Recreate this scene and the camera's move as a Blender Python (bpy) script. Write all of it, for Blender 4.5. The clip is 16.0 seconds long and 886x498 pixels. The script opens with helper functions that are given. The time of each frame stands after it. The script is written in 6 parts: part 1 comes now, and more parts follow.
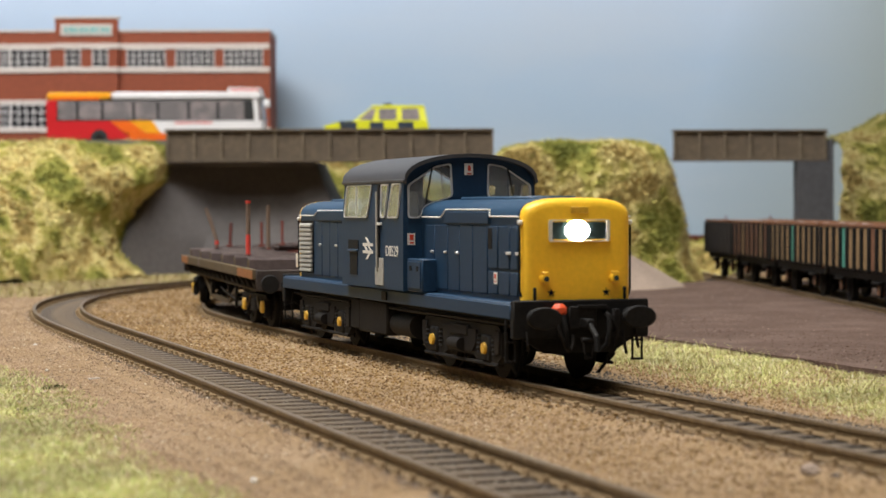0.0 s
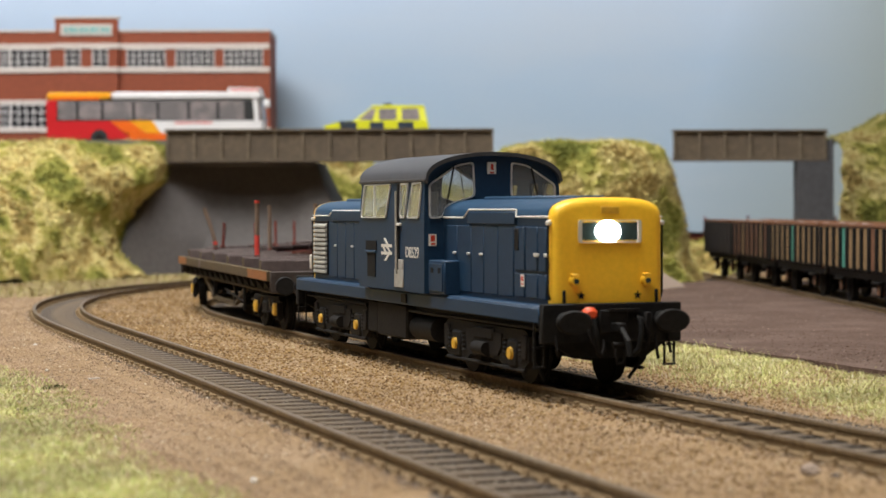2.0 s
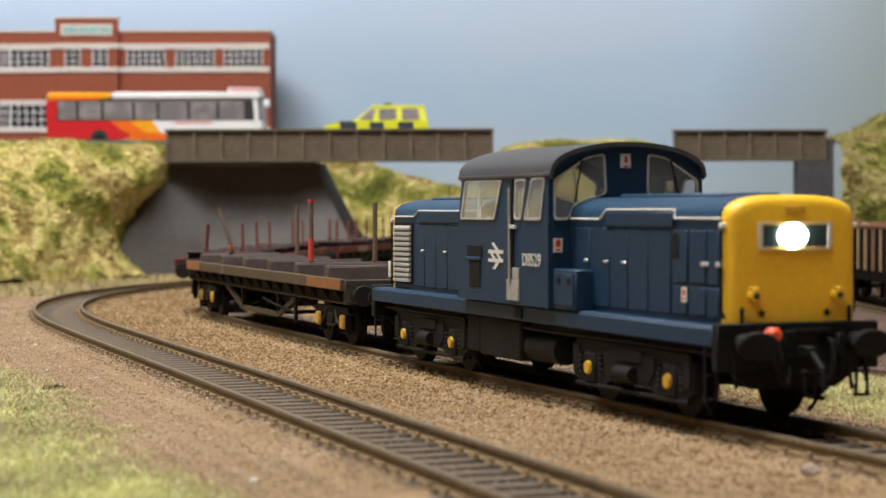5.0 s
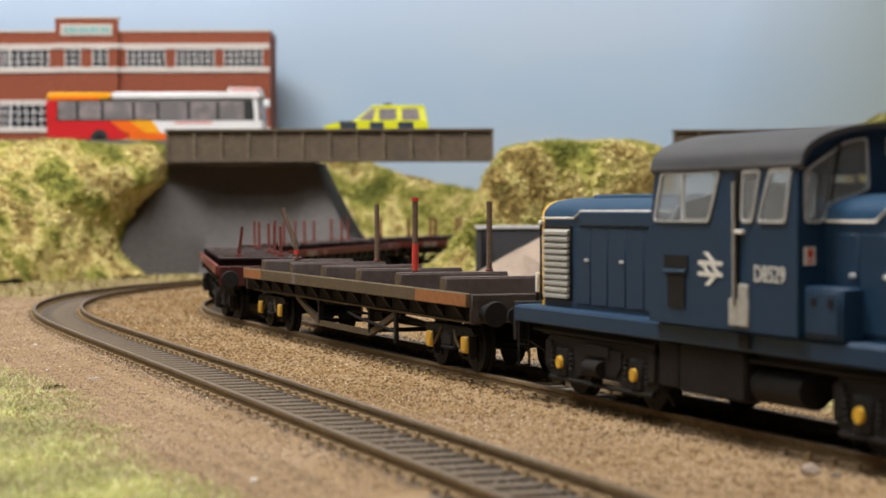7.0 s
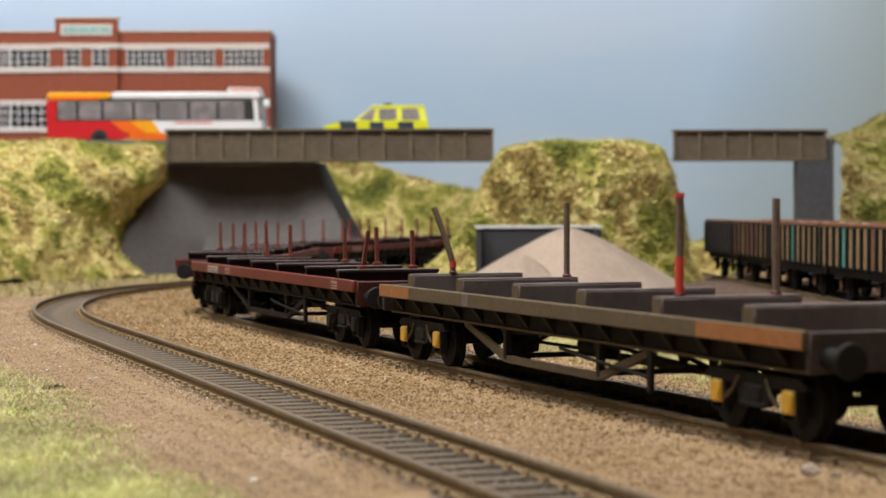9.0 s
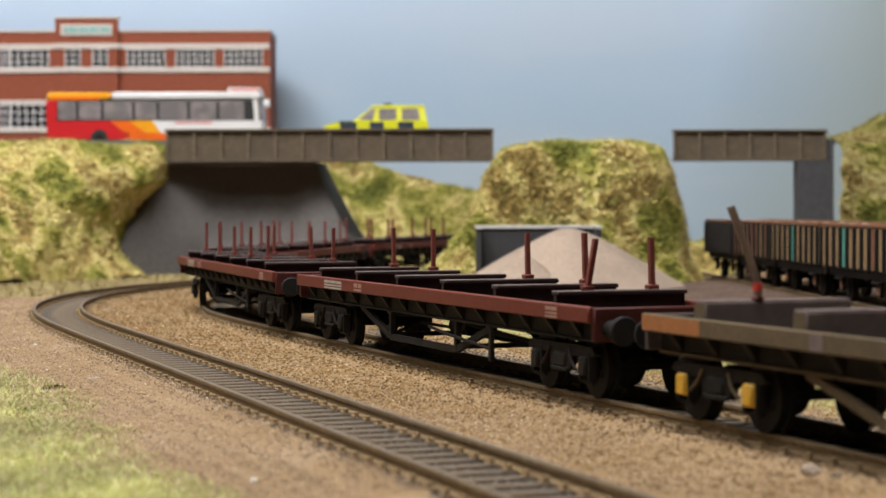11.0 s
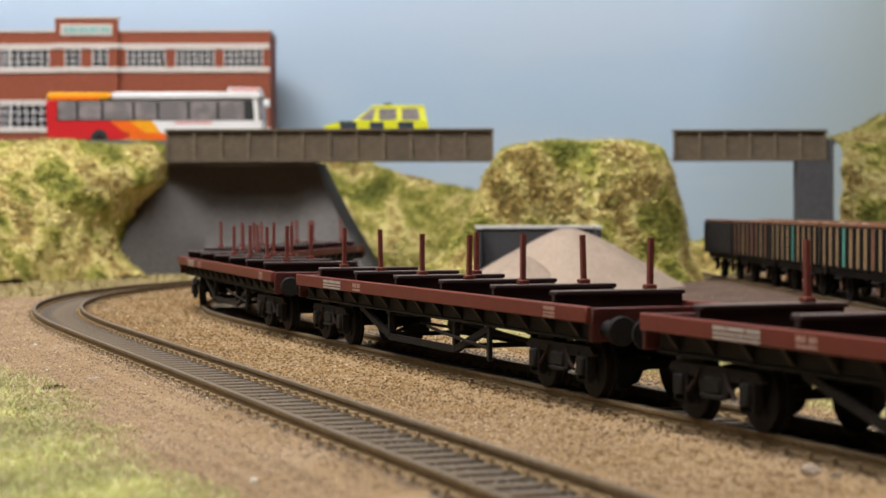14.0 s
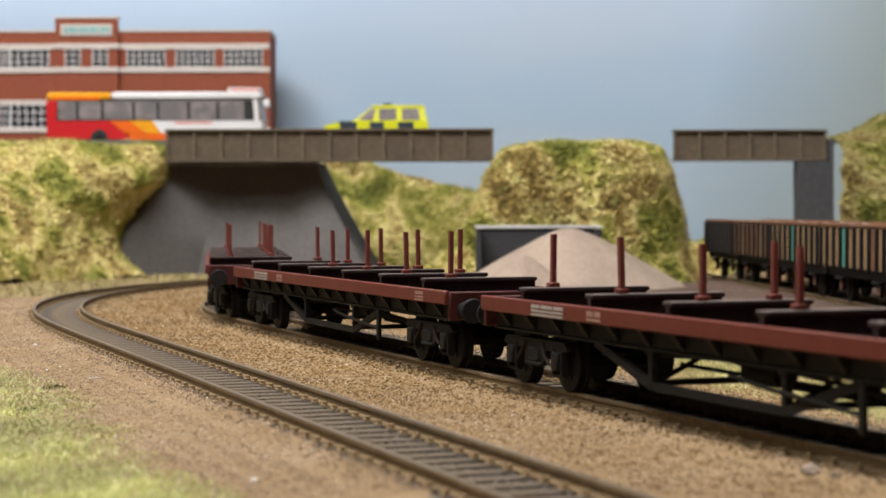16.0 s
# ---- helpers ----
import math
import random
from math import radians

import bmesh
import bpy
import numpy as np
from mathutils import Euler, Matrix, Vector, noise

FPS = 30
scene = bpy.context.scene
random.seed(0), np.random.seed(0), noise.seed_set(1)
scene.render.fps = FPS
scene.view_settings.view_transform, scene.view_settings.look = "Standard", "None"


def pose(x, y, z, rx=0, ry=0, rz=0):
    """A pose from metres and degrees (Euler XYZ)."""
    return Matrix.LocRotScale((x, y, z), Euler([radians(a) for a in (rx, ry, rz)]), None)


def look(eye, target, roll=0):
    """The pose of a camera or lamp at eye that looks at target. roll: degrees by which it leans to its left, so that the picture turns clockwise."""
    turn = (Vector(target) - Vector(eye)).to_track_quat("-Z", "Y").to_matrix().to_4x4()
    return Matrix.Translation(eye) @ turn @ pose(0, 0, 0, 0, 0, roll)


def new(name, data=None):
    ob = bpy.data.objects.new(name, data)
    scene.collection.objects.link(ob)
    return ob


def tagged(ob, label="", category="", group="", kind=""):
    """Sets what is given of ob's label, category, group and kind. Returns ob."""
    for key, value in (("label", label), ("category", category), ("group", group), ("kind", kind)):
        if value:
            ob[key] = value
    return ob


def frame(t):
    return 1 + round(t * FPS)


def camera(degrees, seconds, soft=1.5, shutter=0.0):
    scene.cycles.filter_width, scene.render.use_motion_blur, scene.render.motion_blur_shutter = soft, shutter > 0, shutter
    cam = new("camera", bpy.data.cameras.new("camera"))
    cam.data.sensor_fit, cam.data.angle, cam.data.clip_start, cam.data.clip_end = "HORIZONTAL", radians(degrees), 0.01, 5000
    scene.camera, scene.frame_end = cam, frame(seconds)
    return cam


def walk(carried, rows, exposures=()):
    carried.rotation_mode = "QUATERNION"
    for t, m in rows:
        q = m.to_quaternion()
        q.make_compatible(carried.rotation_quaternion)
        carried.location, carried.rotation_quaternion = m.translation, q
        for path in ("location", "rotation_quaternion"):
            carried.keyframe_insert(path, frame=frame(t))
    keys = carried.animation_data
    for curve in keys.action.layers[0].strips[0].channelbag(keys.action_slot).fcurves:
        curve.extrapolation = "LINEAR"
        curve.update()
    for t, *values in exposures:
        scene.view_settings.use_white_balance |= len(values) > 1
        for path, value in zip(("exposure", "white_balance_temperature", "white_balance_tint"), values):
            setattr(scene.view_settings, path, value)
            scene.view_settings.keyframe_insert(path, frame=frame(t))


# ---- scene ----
MM = 0.001
cam = camera(24.55, 16.0, soft=1.5)
cam.data.dof.use_dof = True
cam.data.dof.focus_distance = 0.52
cam.data.dof.aperture_fstop = 42.0
CAM_POSE = pose(0, 0, 0.03747, 90 - 1.164, 0, 0) @ pose(0, 0, 0, 0, 0, -0.144)
walk(cam, [(0.0, CAM_POSE), (16.0, CAM_POSE)])

# ---- light: a room with a strip light over the layout and an added fill lamp ----
world = bpy.data.worlds.new("room_air")
world.use_nodes = True
world.node_tree.nodes["Background"].inputs[0].default_value = (0.8, 0.86, 1.0, 1)
world.node_tree.nodes["Background"].inputs[1].default_value = 0.03
scene.world = world
scene.view_settings.exposure = 0.0


def area(name, x, y, z, tx, ty, tz, sx, sy, watts, color):
    data = bpy.data.lights.new(name, "AREA")
    data.shape, data.size, data.size_y, data.energy, data.color = "RECTANGLE", sx, sy, watts, color
    ob = new(name, data)
    ob.matrix_world = look((x, y, z), (tx, ty, tz))
    return ob


STRIP, FILL = (-0.36, 0.5, 1.2), (-0.7, -0.7, 1.66)
area("strip_lamp", *STRIP, -0.05, 0.95, 0, 1.2, 0.3, 33, (1.0, 0.985, 0.965))
# added fill from the front left, brightening the upright faces
area("fill_lamp", *FILL, -0.1, 0.9, 0, 1.1, 0.5, 10.5, (1.0, 0.99, 0.98))

# ---- materials ----
def tree(name):
    m = bpy.data.materials.new(name)
    m.use_nodes = True
    nt = m.node_tree
    return m, nt, nt.nodes["Principled BSDF"]


def ramp(nt, stops):
    r = nt.nodes.new("ShaderNodeValToRGB")
    els = r.color_ramp.elements
    while len(els) < len(stops):
        els.new(0.5)
    for e, (p, c) in zip(els, stops):
        e.position, e.color = p, (*c, 1)
    return r


def noise_node(nt, scale, detail=4.0, rough=0.6):
    co = nt.nodes.new("ShaderNodeTexCoord")
    n = nt.nodes.new("ShaderNodeTexNoise")
    n.inputs["Scale"].default_value, n.inputs["Detail"].default_value, n.inputs["Roughness"].default_value = scale, detail, rough
    nt.links.new(co.outputs["Object"], n.inputs["Vector"])
    return n


def mat(name, color, rough=0.6, metal=0.0, fine=900.0, coarse=60.0, vary=0.25, bump=0.2, dirt=None, dirt_amount=0.4, spec=0.5):
    """Two scales of variation round a base colour, optional dirt patches, fine relief."""
    m, nt, b = tree(name)
    lo = tuple(c * (1 - vary) for c in color)
    hi = tuple(min(1, c * (1 + vary)) for c in color)
    n1, n2 = noise_node(nt, fine), noise_node(nt, coarse, 3)
    r1 = ramp(nt, [(0.3, lo), (0.7, hi)])
    nt.links.new(n1.outputs[0], r1.inputs[0])
    mix = nt.nodes.new("ShaderNodeMix")
    mix.data_type = "RGBA"
    r2 = ramp(nt, [(0.45, (0, 0, 0)), (0.75, (1, 1, 1))])
    nt.links.new(n2.outputs[0], r2.inputs[0])
    sc = nt.nodes.new("ShaderNodeMath")
    sc.operation = "MULTIPLY"
    sc.inputs[1].default_value = dirt_amount
    nt.links.new(r2.outputs[0], sc.inputs[0])
    nt.links.new(sc.outputs[0], mix.inputs["Factor"])
    nt.links.new(r1.outputs[0], mix.inputs["A"])
    d = dirt or tuple(c * 0.75 for c in color)
    mix.inputs["B"].default_value = (*d, 1)
    nt.links.new(mix.outputs["Result"], b.inputs["Base Color"])
    b.inputs["Roughness"].default_value, b.inputs["Metallic"].default_value = rough, metal
    b.inputs["Specular IOR Level"].default_value = spec
    if bump:
        bp = nt.nodes.new("ShaderNodeBump")
        bp.inputs["Strength"].default_value, bp.inputs["Distance"].default_value = bump, 0.0003
        nt.links.new(n1.outputs[0], bp.inputs["Height"])
        nt.links.new(bp.outputs[0], b.inputs["Normal"])
    return m


def island_mat(name, stops, rough=0.9, coarse=25.0, mottled=0.35, dark=0.7):
    """Each loose piece takes its own colour; a broad mottling runs over all of them."""
    m, nt, b = tree(name)
    g = nt.nodes.new("ShaderNodeNewGeometry")
    r = ramp(nt, stops)
    nt.links.new(g.outputs["Random Per Island"], r.inputs[0])
    n = noise_node(nt, coarse, 3)
    r2 = ramp(nt, [(0.35, (dark, dark, dark)), (0.65, (1.12, 1.12, 1.08))])
    nt.links.new(n.outputs[0], r2.inputs[0])
    mix = nt.nodes.new("ShaderNodeMix")
    mix.data_type, mix.blend_type = "RGBA", "MULTIPLY"
    mix.inputs["Factor"].default_value = mottled
    nt.links.new(r.outputs[0], mix.inputs["A"])
    nt.links.new(r2.outputs[0], mix.inputs["B"])
    nt.links.new(mix.outputs["Result"], b.inputs["Base Color"])
    b.inputs["Roughness"].default_value = rough
    b.inputs["Specular IOR Level"].default_value = 0.25
    return m


def glow(name, color, strength):
    m, nt, b = tree(name)
    b.inputs["Base Color"].default_value = (*color, 1)
    b.inputs["Emission Color"].default_value, b.inputs["Emission Strength"].default_value = (*color, 1), strength
    return m


def glass(name, tint=(0.72, 0.72, 0.7)):
    m, nt, b = tree(name)
    b.inputs["Base Color"].default_value = (*tint, 1)
    b.inputs["Roughness"].default_value, b.inputs["Transmission Weight"].default_value, b.inputs["IOR"].default_value = 0.04, 0.92, 1.4
    return m


M = dict(
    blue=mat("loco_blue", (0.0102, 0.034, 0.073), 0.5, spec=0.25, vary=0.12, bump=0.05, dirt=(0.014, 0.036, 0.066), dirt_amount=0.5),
    # hood tops and grab rails: the body blue brightened for light from above
    blue_lit=mat("loco_blue_top_lit", (0.012, 0.046, 0.096), 0.5, spec=0.35, vary=0.12, bump=0.05, dirt=(0.02, 0.055, 0.095)),
    roof_grey=mat("cab_roof_grey", (0.05, 0.05, 0.054), 0.5, vary=0.15, bump=0.08, dirt=(0.085, 0.08, 0.078)),
    yellow=mat("warning_yellow", (0.94, 0.55, 0.03), 0.4, vary=0.05, bump=0.04, dirt=(0.86, 0.48, 0.03), dirt_amount=0.3),
    axle_yellow=mat("axlebox_yellow", (0.7, 0.4, 0.03), 0.5, vary=0.1, dirt=(0.3, 0.17, 0.03)),
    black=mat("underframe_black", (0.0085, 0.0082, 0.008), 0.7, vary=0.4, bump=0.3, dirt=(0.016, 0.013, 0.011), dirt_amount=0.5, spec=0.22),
    frame_brown=mat("dusty_underframe", (0.0105, 0.009, 0.0082), 0.75, vary=0.4, bump=0.3, dirt=(0.022, 0.0175, 0.014), dirt_amount=0.5, spec=0.2),
    steel=mat("worn_steel", (0.32, 0.3, 0.28), 0.35, 0.9, vary=0.2),
    white=mat("white_marking", (0.72, 0.7, 0.64), 0.55, vary=0.06, bump=0.0),
    silver=mat("silver_window_frame", (0.6, 0.6, 0.6), 0.35, 0.4, vary=0.15),
    beige=mat("cab_interior_beige", (0.34, 0.31, 0.27), 0.7, vary=0.1),
    cabglass=glass("clear_cab_glass", (0.82, 0.84, 0.84)),
    pale_grey=mat("cab_fitting_grey", (0.42, 0.41, 0.4), 0.7, vary=0.1),
    louvre=mat("pale_louvre", (0.36, 0.35, 0.31), 0.6, vary=0.15),
    red=mat("red_paint", (0.6, 0.05, 0.02), 0.5, vary=0.1),
    orange=mat("orange_red_pipe_paint", (0.8, 0.1, 0.03), 0.45, vary=0.08),
    lamp=glow("lit_headlamp", (1.0, 0.97, 0.9), 60.0),
    lens=mat("headcode_glass", (0.03, 0.05, 0.05), 0.08, vary=0.1, bump=0.0),
    wagon_red=mat("bauxite_red_side", (0.115, 0.02, 0.011), 0.6, vary=0.15, bump=0.1, dirt=(0.15, 0.035, 0.02), dirt_amount=0.5, spec=0.3),
    wagon_red_dark=mat("bauxite_red_frame", (0.05, 0.009, 0.007), 0.65, vary=0.2, spec=0.25, dirt=(0.07, 0.018, 0.013)),
    stake_red=mat("stake_red", (0.14, 0.026, 0.018), 0.6, vary=0.2, dirt=(0.12, 0.03, 0.02)),
    bolster_dark=mat("dark_timber_bolster", (0.022, 0.012, 0.0115), 0.75, vary=0.25, fine=400, dirt=(0.042, 0.027, 0.026), dirt_amount=0.5, spec=0.25),
    bolster_grey=mat("grey_timber_bolster", (0.115, 0.083, 0.077), 0.75, vary=0.2, fine=400, dirt=(0.2, 0.16, 0.145), dirt_amount=0.5),
    wagon_brown=mat("weathered_brown_side", (0.1, 0.072, 0.04), 0.8, vary=0.2, spec=0.25, dirt=(0.062, 0.048, 0.031), dirt_amount=0.7),
    headstock_brown=mat("dirty_brown_headstock", (0.05, 0.04, 0.036), 0.8, vary=0.25, dirt=(0.085, 0.068, 0.06), dirt_amount=0.5, spec=0.2),
    wagon_orange=mat("rusty_orange_patch", (0.27, 0.1, 0.024), 0.75, vary=0.2, dirt=(0.16, 0.08, 0.035)),
    stake_brown=mat("stake_brown", (0.15, 0.1, 0.07), 0.75, vary=0.2),
    stake_tip=mat("bright_red_tip", (0.6, 0.05, 0.035), 0.6, vary=0.1),
    rail=mat("rusty_rail", (0.19, 0.13, 0.068), 0.85, 0.0, vary=0.3, dirt=(0.13, 0.09, 0.05), dirt_amount=0.7, spec=0.2),
    chair=mat("rusty_chair", (0.24, 0.165, 0.09), 0.9, vary=0.35, spec=0.15),
    railtop=mat("worn_rail_head", (0.13, 0.092, 0.055), 0.55, 0.2, vary=0.2, dirt=(0.1, 0.07, 0.045)),
    sleeper=mat("weathered_sleeper", (0.105, 0.086, 0.07), 0.95, vary=0.4, fine=1200, coarse=120, dirt=(0.21, 0.155, 0.1), dirt_amount=0.7, spec=0.15),
    dirt=mat("sandy_ballast_ground", (0.235, 0.155, 0.081), 0.95, vary=0.4, fine=1300, coarse=28, bump=0.9, dirt=(0.345, 0.25, 0.162), dirt_amount=0.7, spec=0.2),
    road=mat("pinkish_yard_surface", (0.088, 0.056, 0.042), 0.95, vary=0.4, fine=700, coarse=34, bump=0.9, dirt=(0.155, 0.105, 0.083), dirt_amount=0.8, spec=0.2),
    conc=mat("grey_concrete_wall", (0.112, 0.102, 0.1), 0.85, vary=0.15, fine=350, coarse=22, bump=0.35, dirt=(0.075, 0.068, 0.066), dirt_amount=0.85),
    dark_conc=mat("dark_concrete_pier", (0.05, 0.05, 0.054), 0.85, vary=0.2, fine=350, coarse=30, bump=0.35),
    girder=mat("weathered_girder", (0.092, 0.068, 0.043), 0.8, vary=0.25, fine=300, coarse=50, bump=0.4, dirt=(0.06, 0.045, 0.032), dirt_amount=0.85),
    rib=mat("paler_girder_rib", (0.125, 0.096, 0.062), 0.8, vary=0.25, fine=300, coarse=60, dirt=(0.1, 0.075, 0.05)),
    tarmac=mat("grey_road_surface", (0.1, 0.1, 0.1), 0.9, vary=0.2),
    moss=mat("dark_green_moss", (0.05, 0.06, 0.016), 0.95, vary=0.5, fine=900, coarse=200, bump=1.0, spec=0.1),
    soil=mat("embankment_soil", (0.16, 0.14, 0.05), 0.95, vary=0.5, fine=260, coarse=30, bump=1.0, dirt=(0.09, 0.085, 0.02), dirt_amount=0.8, spec=0.15),
    sand=mat("pale_pink_sand", (0.33, 0.258, 0.205), 0.95, vary=0.25, fine=1100, coarse=50, bump=1.0, dirt=(0.23, 0.172, 0.138), dirt_amount=0.6, spec=0.2),
    coal=mat("dark_bunker_board", (0.03, 0.03, 0.033), 0.8, vary=0.3),
    paleedge=mat("pale_coping", (0.5, 0.49, 0.48), 0.7, vary=0.1),
    brick=mat("orange_red_brick", (0.235, 0.057, 0.025), 0.8, vary=0.2, fine=420, coarse=15, bump=0.3, dirt=(0.22, 0.052, 0.023), dirt_amount=0.6),
    stone=mat("cream_band_stone", (0.55, 0.49, 0.45), 0.7, vary=0.08),
    winglass=mat("dark_reflecting_pane", (0.02, 0.02, 0.024), 0.35, spec=0.25, vary=0.3, bump=0.0),
    teal=mat("teal_sign_lettering", (0.18, 0.42, 0.42), 0.6, vary=0.15),
    bus_red=mat("bus_red", (0.52, 0.016, 0.02), 0.3, vary=0.05, bump=0),
    bus_orange=mat("bus_orange", (0.75, 0.13, 0.012), 0.3, vary=0.05, bump=0),
    bus_amber=mat("bus_amber", (0.8, 0.34, 0.015), 0.3, vary=0.05, bump=0),
    bus_white=mat("bus_white", (0.74, 0.72, 0.72), 0.3, vary=0.04, bump=0),
    busglass=mat("bus_window", (0.17, 0.155, 0.155), 0.12, vary=0.3, coarse=90, dirt=(0.38, 0.31, 0.3), dirt_amount=0.7, bump=0),
    tyre=mat("tyre_rubber", (0.02, 0.02, 0.02), 0.8, vary=0.2),
    lime=mat("highvis_yellow", (0.62, 0.62, 0.02), 0.35, vary=0.05, bump=0),
    navy=mat("dark_blue_panel", (0.03, 0.04, 0.06), 0.35, vary=0.1, bump=0),
    ore_brown=mat("rust_brown_hopper", (0.17, 0.068, 0.027), 0.8, vary=0.3, dirt=(0.1, 0.048, 0.024), dirt_amount=0.6),
    ore_tan=mat("tan_hopper", (0.235, 0.145, 0.06), 0.8, vary=0.25, dirt=(0.13, 0.08, 0.04), dirt_amount=0.6),
    ore_dark=mat("sooty_hopper", (0.04, 0.03, 0.024), 0.8, vary=0.3, dirt=(0.075, 0.05, 0.033), dirt_amount=0.6),
    ore_teal=mat("teal_patch", (0.05, 0.22, 0.16), 0.8, vary=0.2),
    ore_load=mat("ore_load", (0.26, 0.2, 0.17), 0.95, vary=0.3, bump=0.8),
    plaster=mat("room_wall_paint", (0.42, 0.4, 0.37), 0.9, vary=0.03, coarse=2, bump=0.0),
    floorwood=mat("room_floor_boards", (0.25, 0.18, 0.12), 0.6, vary=0.2, fine=60, coarse=4, bump=0.0),
    lamp_panel=glow("lit_lamp_diffuser", (1.0, 0.95, 0.86), 3.0),
)

# painted sky on the backboard: pale blue with faint cloud streaks
def sky_paint():
    m, nt, b = tree("painted_sky")
    co = nt.nodes.new("ShaderNodeTexCoord")
    mp = nt.nodes.new("ShaderNodeMapping")
    mp.inputs["Scale"].default_value = (1.2, 1.0, 4.0)
    n = nt.nodes.new("ShaderNodeTexNoise")
    n.inputs["Scale"].default_value, n.inputs["Detail"].default_value = 3.0, 5.0
    nt.links.new(co.outputs["Object"], mp.inputs[0])
    nt.links.new(mp.outputs[0], n.inputs["Vector"])
    sep = nt.nodes.new("ShaderNodeSeparateXYZ")
    nt.links.new(co.outputs["Object"], sep.inputs[0])
    up = nt.nodes.new("ShaderNodeMapRange")
    up.inputs["From Min"].default_value, up.inputs["From Max"].default_value = 0.05, 0.22
    nt.links.new(sep.outputs["Z"], up.inputs["Value"])
    blue = ramp(nt, [(0.0, (0.31, 0.41, 0.51)), (0.6, (0.36, 0.475, 0.62)), (1.0, (0.47, 0.58, 0.74))])
    nt.links.new(up.outputs[0], blue.inputs[0])
    cl = ramp(nt, [(0.45, (0, 0, 0)), (0.75, (0.4, 0.4, 0.4))])
    nt.links.new(n.outputs[0], cl.inputs[0])
    mix = nt.nodes.new("ShaderNodeMix")
    mix.data_type = "RGBA"
    nt.links.new(cl.outputs[0], mix.inputs["Factor"])
    nt.links.new(blue.outputs[0], mix.inputs["A"])
    mix.inputs["B"].default_value = (0.5, 0.53, 0.57, 1)
    # greyer green-blue towards the rounded corner with its shade painted in, its edge leaning
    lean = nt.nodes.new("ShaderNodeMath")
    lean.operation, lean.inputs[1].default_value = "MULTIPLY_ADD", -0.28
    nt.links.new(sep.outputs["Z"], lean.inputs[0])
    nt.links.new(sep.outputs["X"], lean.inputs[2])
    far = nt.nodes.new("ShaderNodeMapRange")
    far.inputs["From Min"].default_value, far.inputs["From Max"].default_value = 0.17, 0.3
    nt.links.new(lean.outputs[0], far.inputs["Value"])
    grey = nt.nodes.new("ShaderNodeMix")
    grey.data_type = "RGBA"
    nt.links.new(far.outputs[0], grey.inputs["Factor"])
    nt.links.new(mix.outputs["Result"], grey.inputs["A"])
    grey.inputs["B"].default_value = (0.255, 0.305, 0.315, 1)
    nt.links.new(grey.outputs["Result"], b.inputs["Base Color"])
    b.inputs["Roughness"].default_value = 0.8
    return m


M["sky"] = sky_paint()
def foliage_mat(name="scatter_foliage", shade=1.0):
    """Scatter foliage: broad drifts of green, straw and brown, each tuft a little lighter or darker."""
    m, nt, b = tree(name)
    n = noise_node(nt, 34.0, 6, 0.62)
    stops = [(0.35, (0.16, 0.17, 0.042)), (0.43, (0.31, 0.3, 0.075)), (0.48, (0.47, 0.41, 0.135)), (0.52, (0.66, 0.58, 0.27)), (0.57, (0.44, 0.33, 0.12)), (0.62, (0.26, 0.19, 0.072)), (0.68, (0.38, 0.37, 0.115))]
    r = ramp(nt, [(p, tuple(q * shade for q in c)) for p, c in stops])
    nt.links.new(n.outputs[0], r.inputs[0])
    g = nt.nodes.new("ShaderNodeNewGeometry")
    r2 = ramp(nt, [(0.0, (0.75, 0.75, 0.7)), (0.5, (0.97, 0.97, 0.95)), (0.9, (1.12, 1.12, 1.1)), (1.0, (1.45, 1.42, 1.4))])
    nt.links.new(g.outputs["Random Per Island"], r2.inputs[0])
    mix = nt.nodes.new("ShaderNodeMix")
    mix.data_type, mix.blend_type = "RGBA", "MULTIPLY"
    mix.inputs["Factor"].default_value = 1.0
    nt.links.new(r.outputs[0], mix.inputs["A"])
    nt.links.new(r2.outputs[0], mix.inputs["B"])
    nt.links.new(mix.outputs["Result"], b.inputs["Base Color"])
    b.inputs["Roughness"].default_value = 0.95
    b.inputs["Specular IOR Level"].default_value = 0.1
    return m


M["clump"] = foliage_mat()
# west bank foliage is paler, which also offsets the weak light on it
M["clump_pale"] = foliage_mat("pale_scatter_foliage", 1.06)
# east bank copy: same colours cut to 0.62 for the weaker light there
M["clump_shaded"] = foliage_mat("shaded_scatter_foliage", 0.62)
M["grass"] = island_mat("static_grass", [(0.0, (0.42, 0.52, 0.14)), (0.3, (0.62, 0.68, 0.25)), (0.7, (0.8, 0.79, 0.4)), (0.95, (0.84, 0.76, 0.45)), (1.0, (0.97, 0.95, 0.84))], coarse=34.0, mottled=0.85, dark=0.5)
M["faded"] = mat("faded_beige_lettering", (0.3, 0.17, 0.13), 0.7, vary=0.3)
M["lush"] = island_mat("lush_static_grass", [(0.0, (0.46, 0.5, 0.16)), (0.3, (0.64, 0.67, 0.27)), (0.65, (0.76, 0.74, 0.37)), (0.9, (0.74, 0.64, 0.38)), (1.0, (0.95, 0.93, 0.74))], coarse=30.0, mottled=0.75, dark=0.5)
M["straw"] = island_mat("straw_grass", [(0.0, (0.26, 0.24, 0.08)), (0.5, (0.42, 0.36, 0.16)), (1.0, (0.5, 0.42, 0.24))], coarse=50.0, mottled=0.6, dark=0.6)
M["grain"] = island_mat("sandy_ballast_grains", [(0.0, (0.1, 0.056, 0.021)), (0.3, (0.17, 0.098, 0.036)), (0.7, (0.255, 0.152, 0.057)), (0.94, (0.39, 0.265, 0.12)), (1.0, (0.62, 0.52, 0.35))], coarse=26.0, mottled=0.6, dark=0.66)
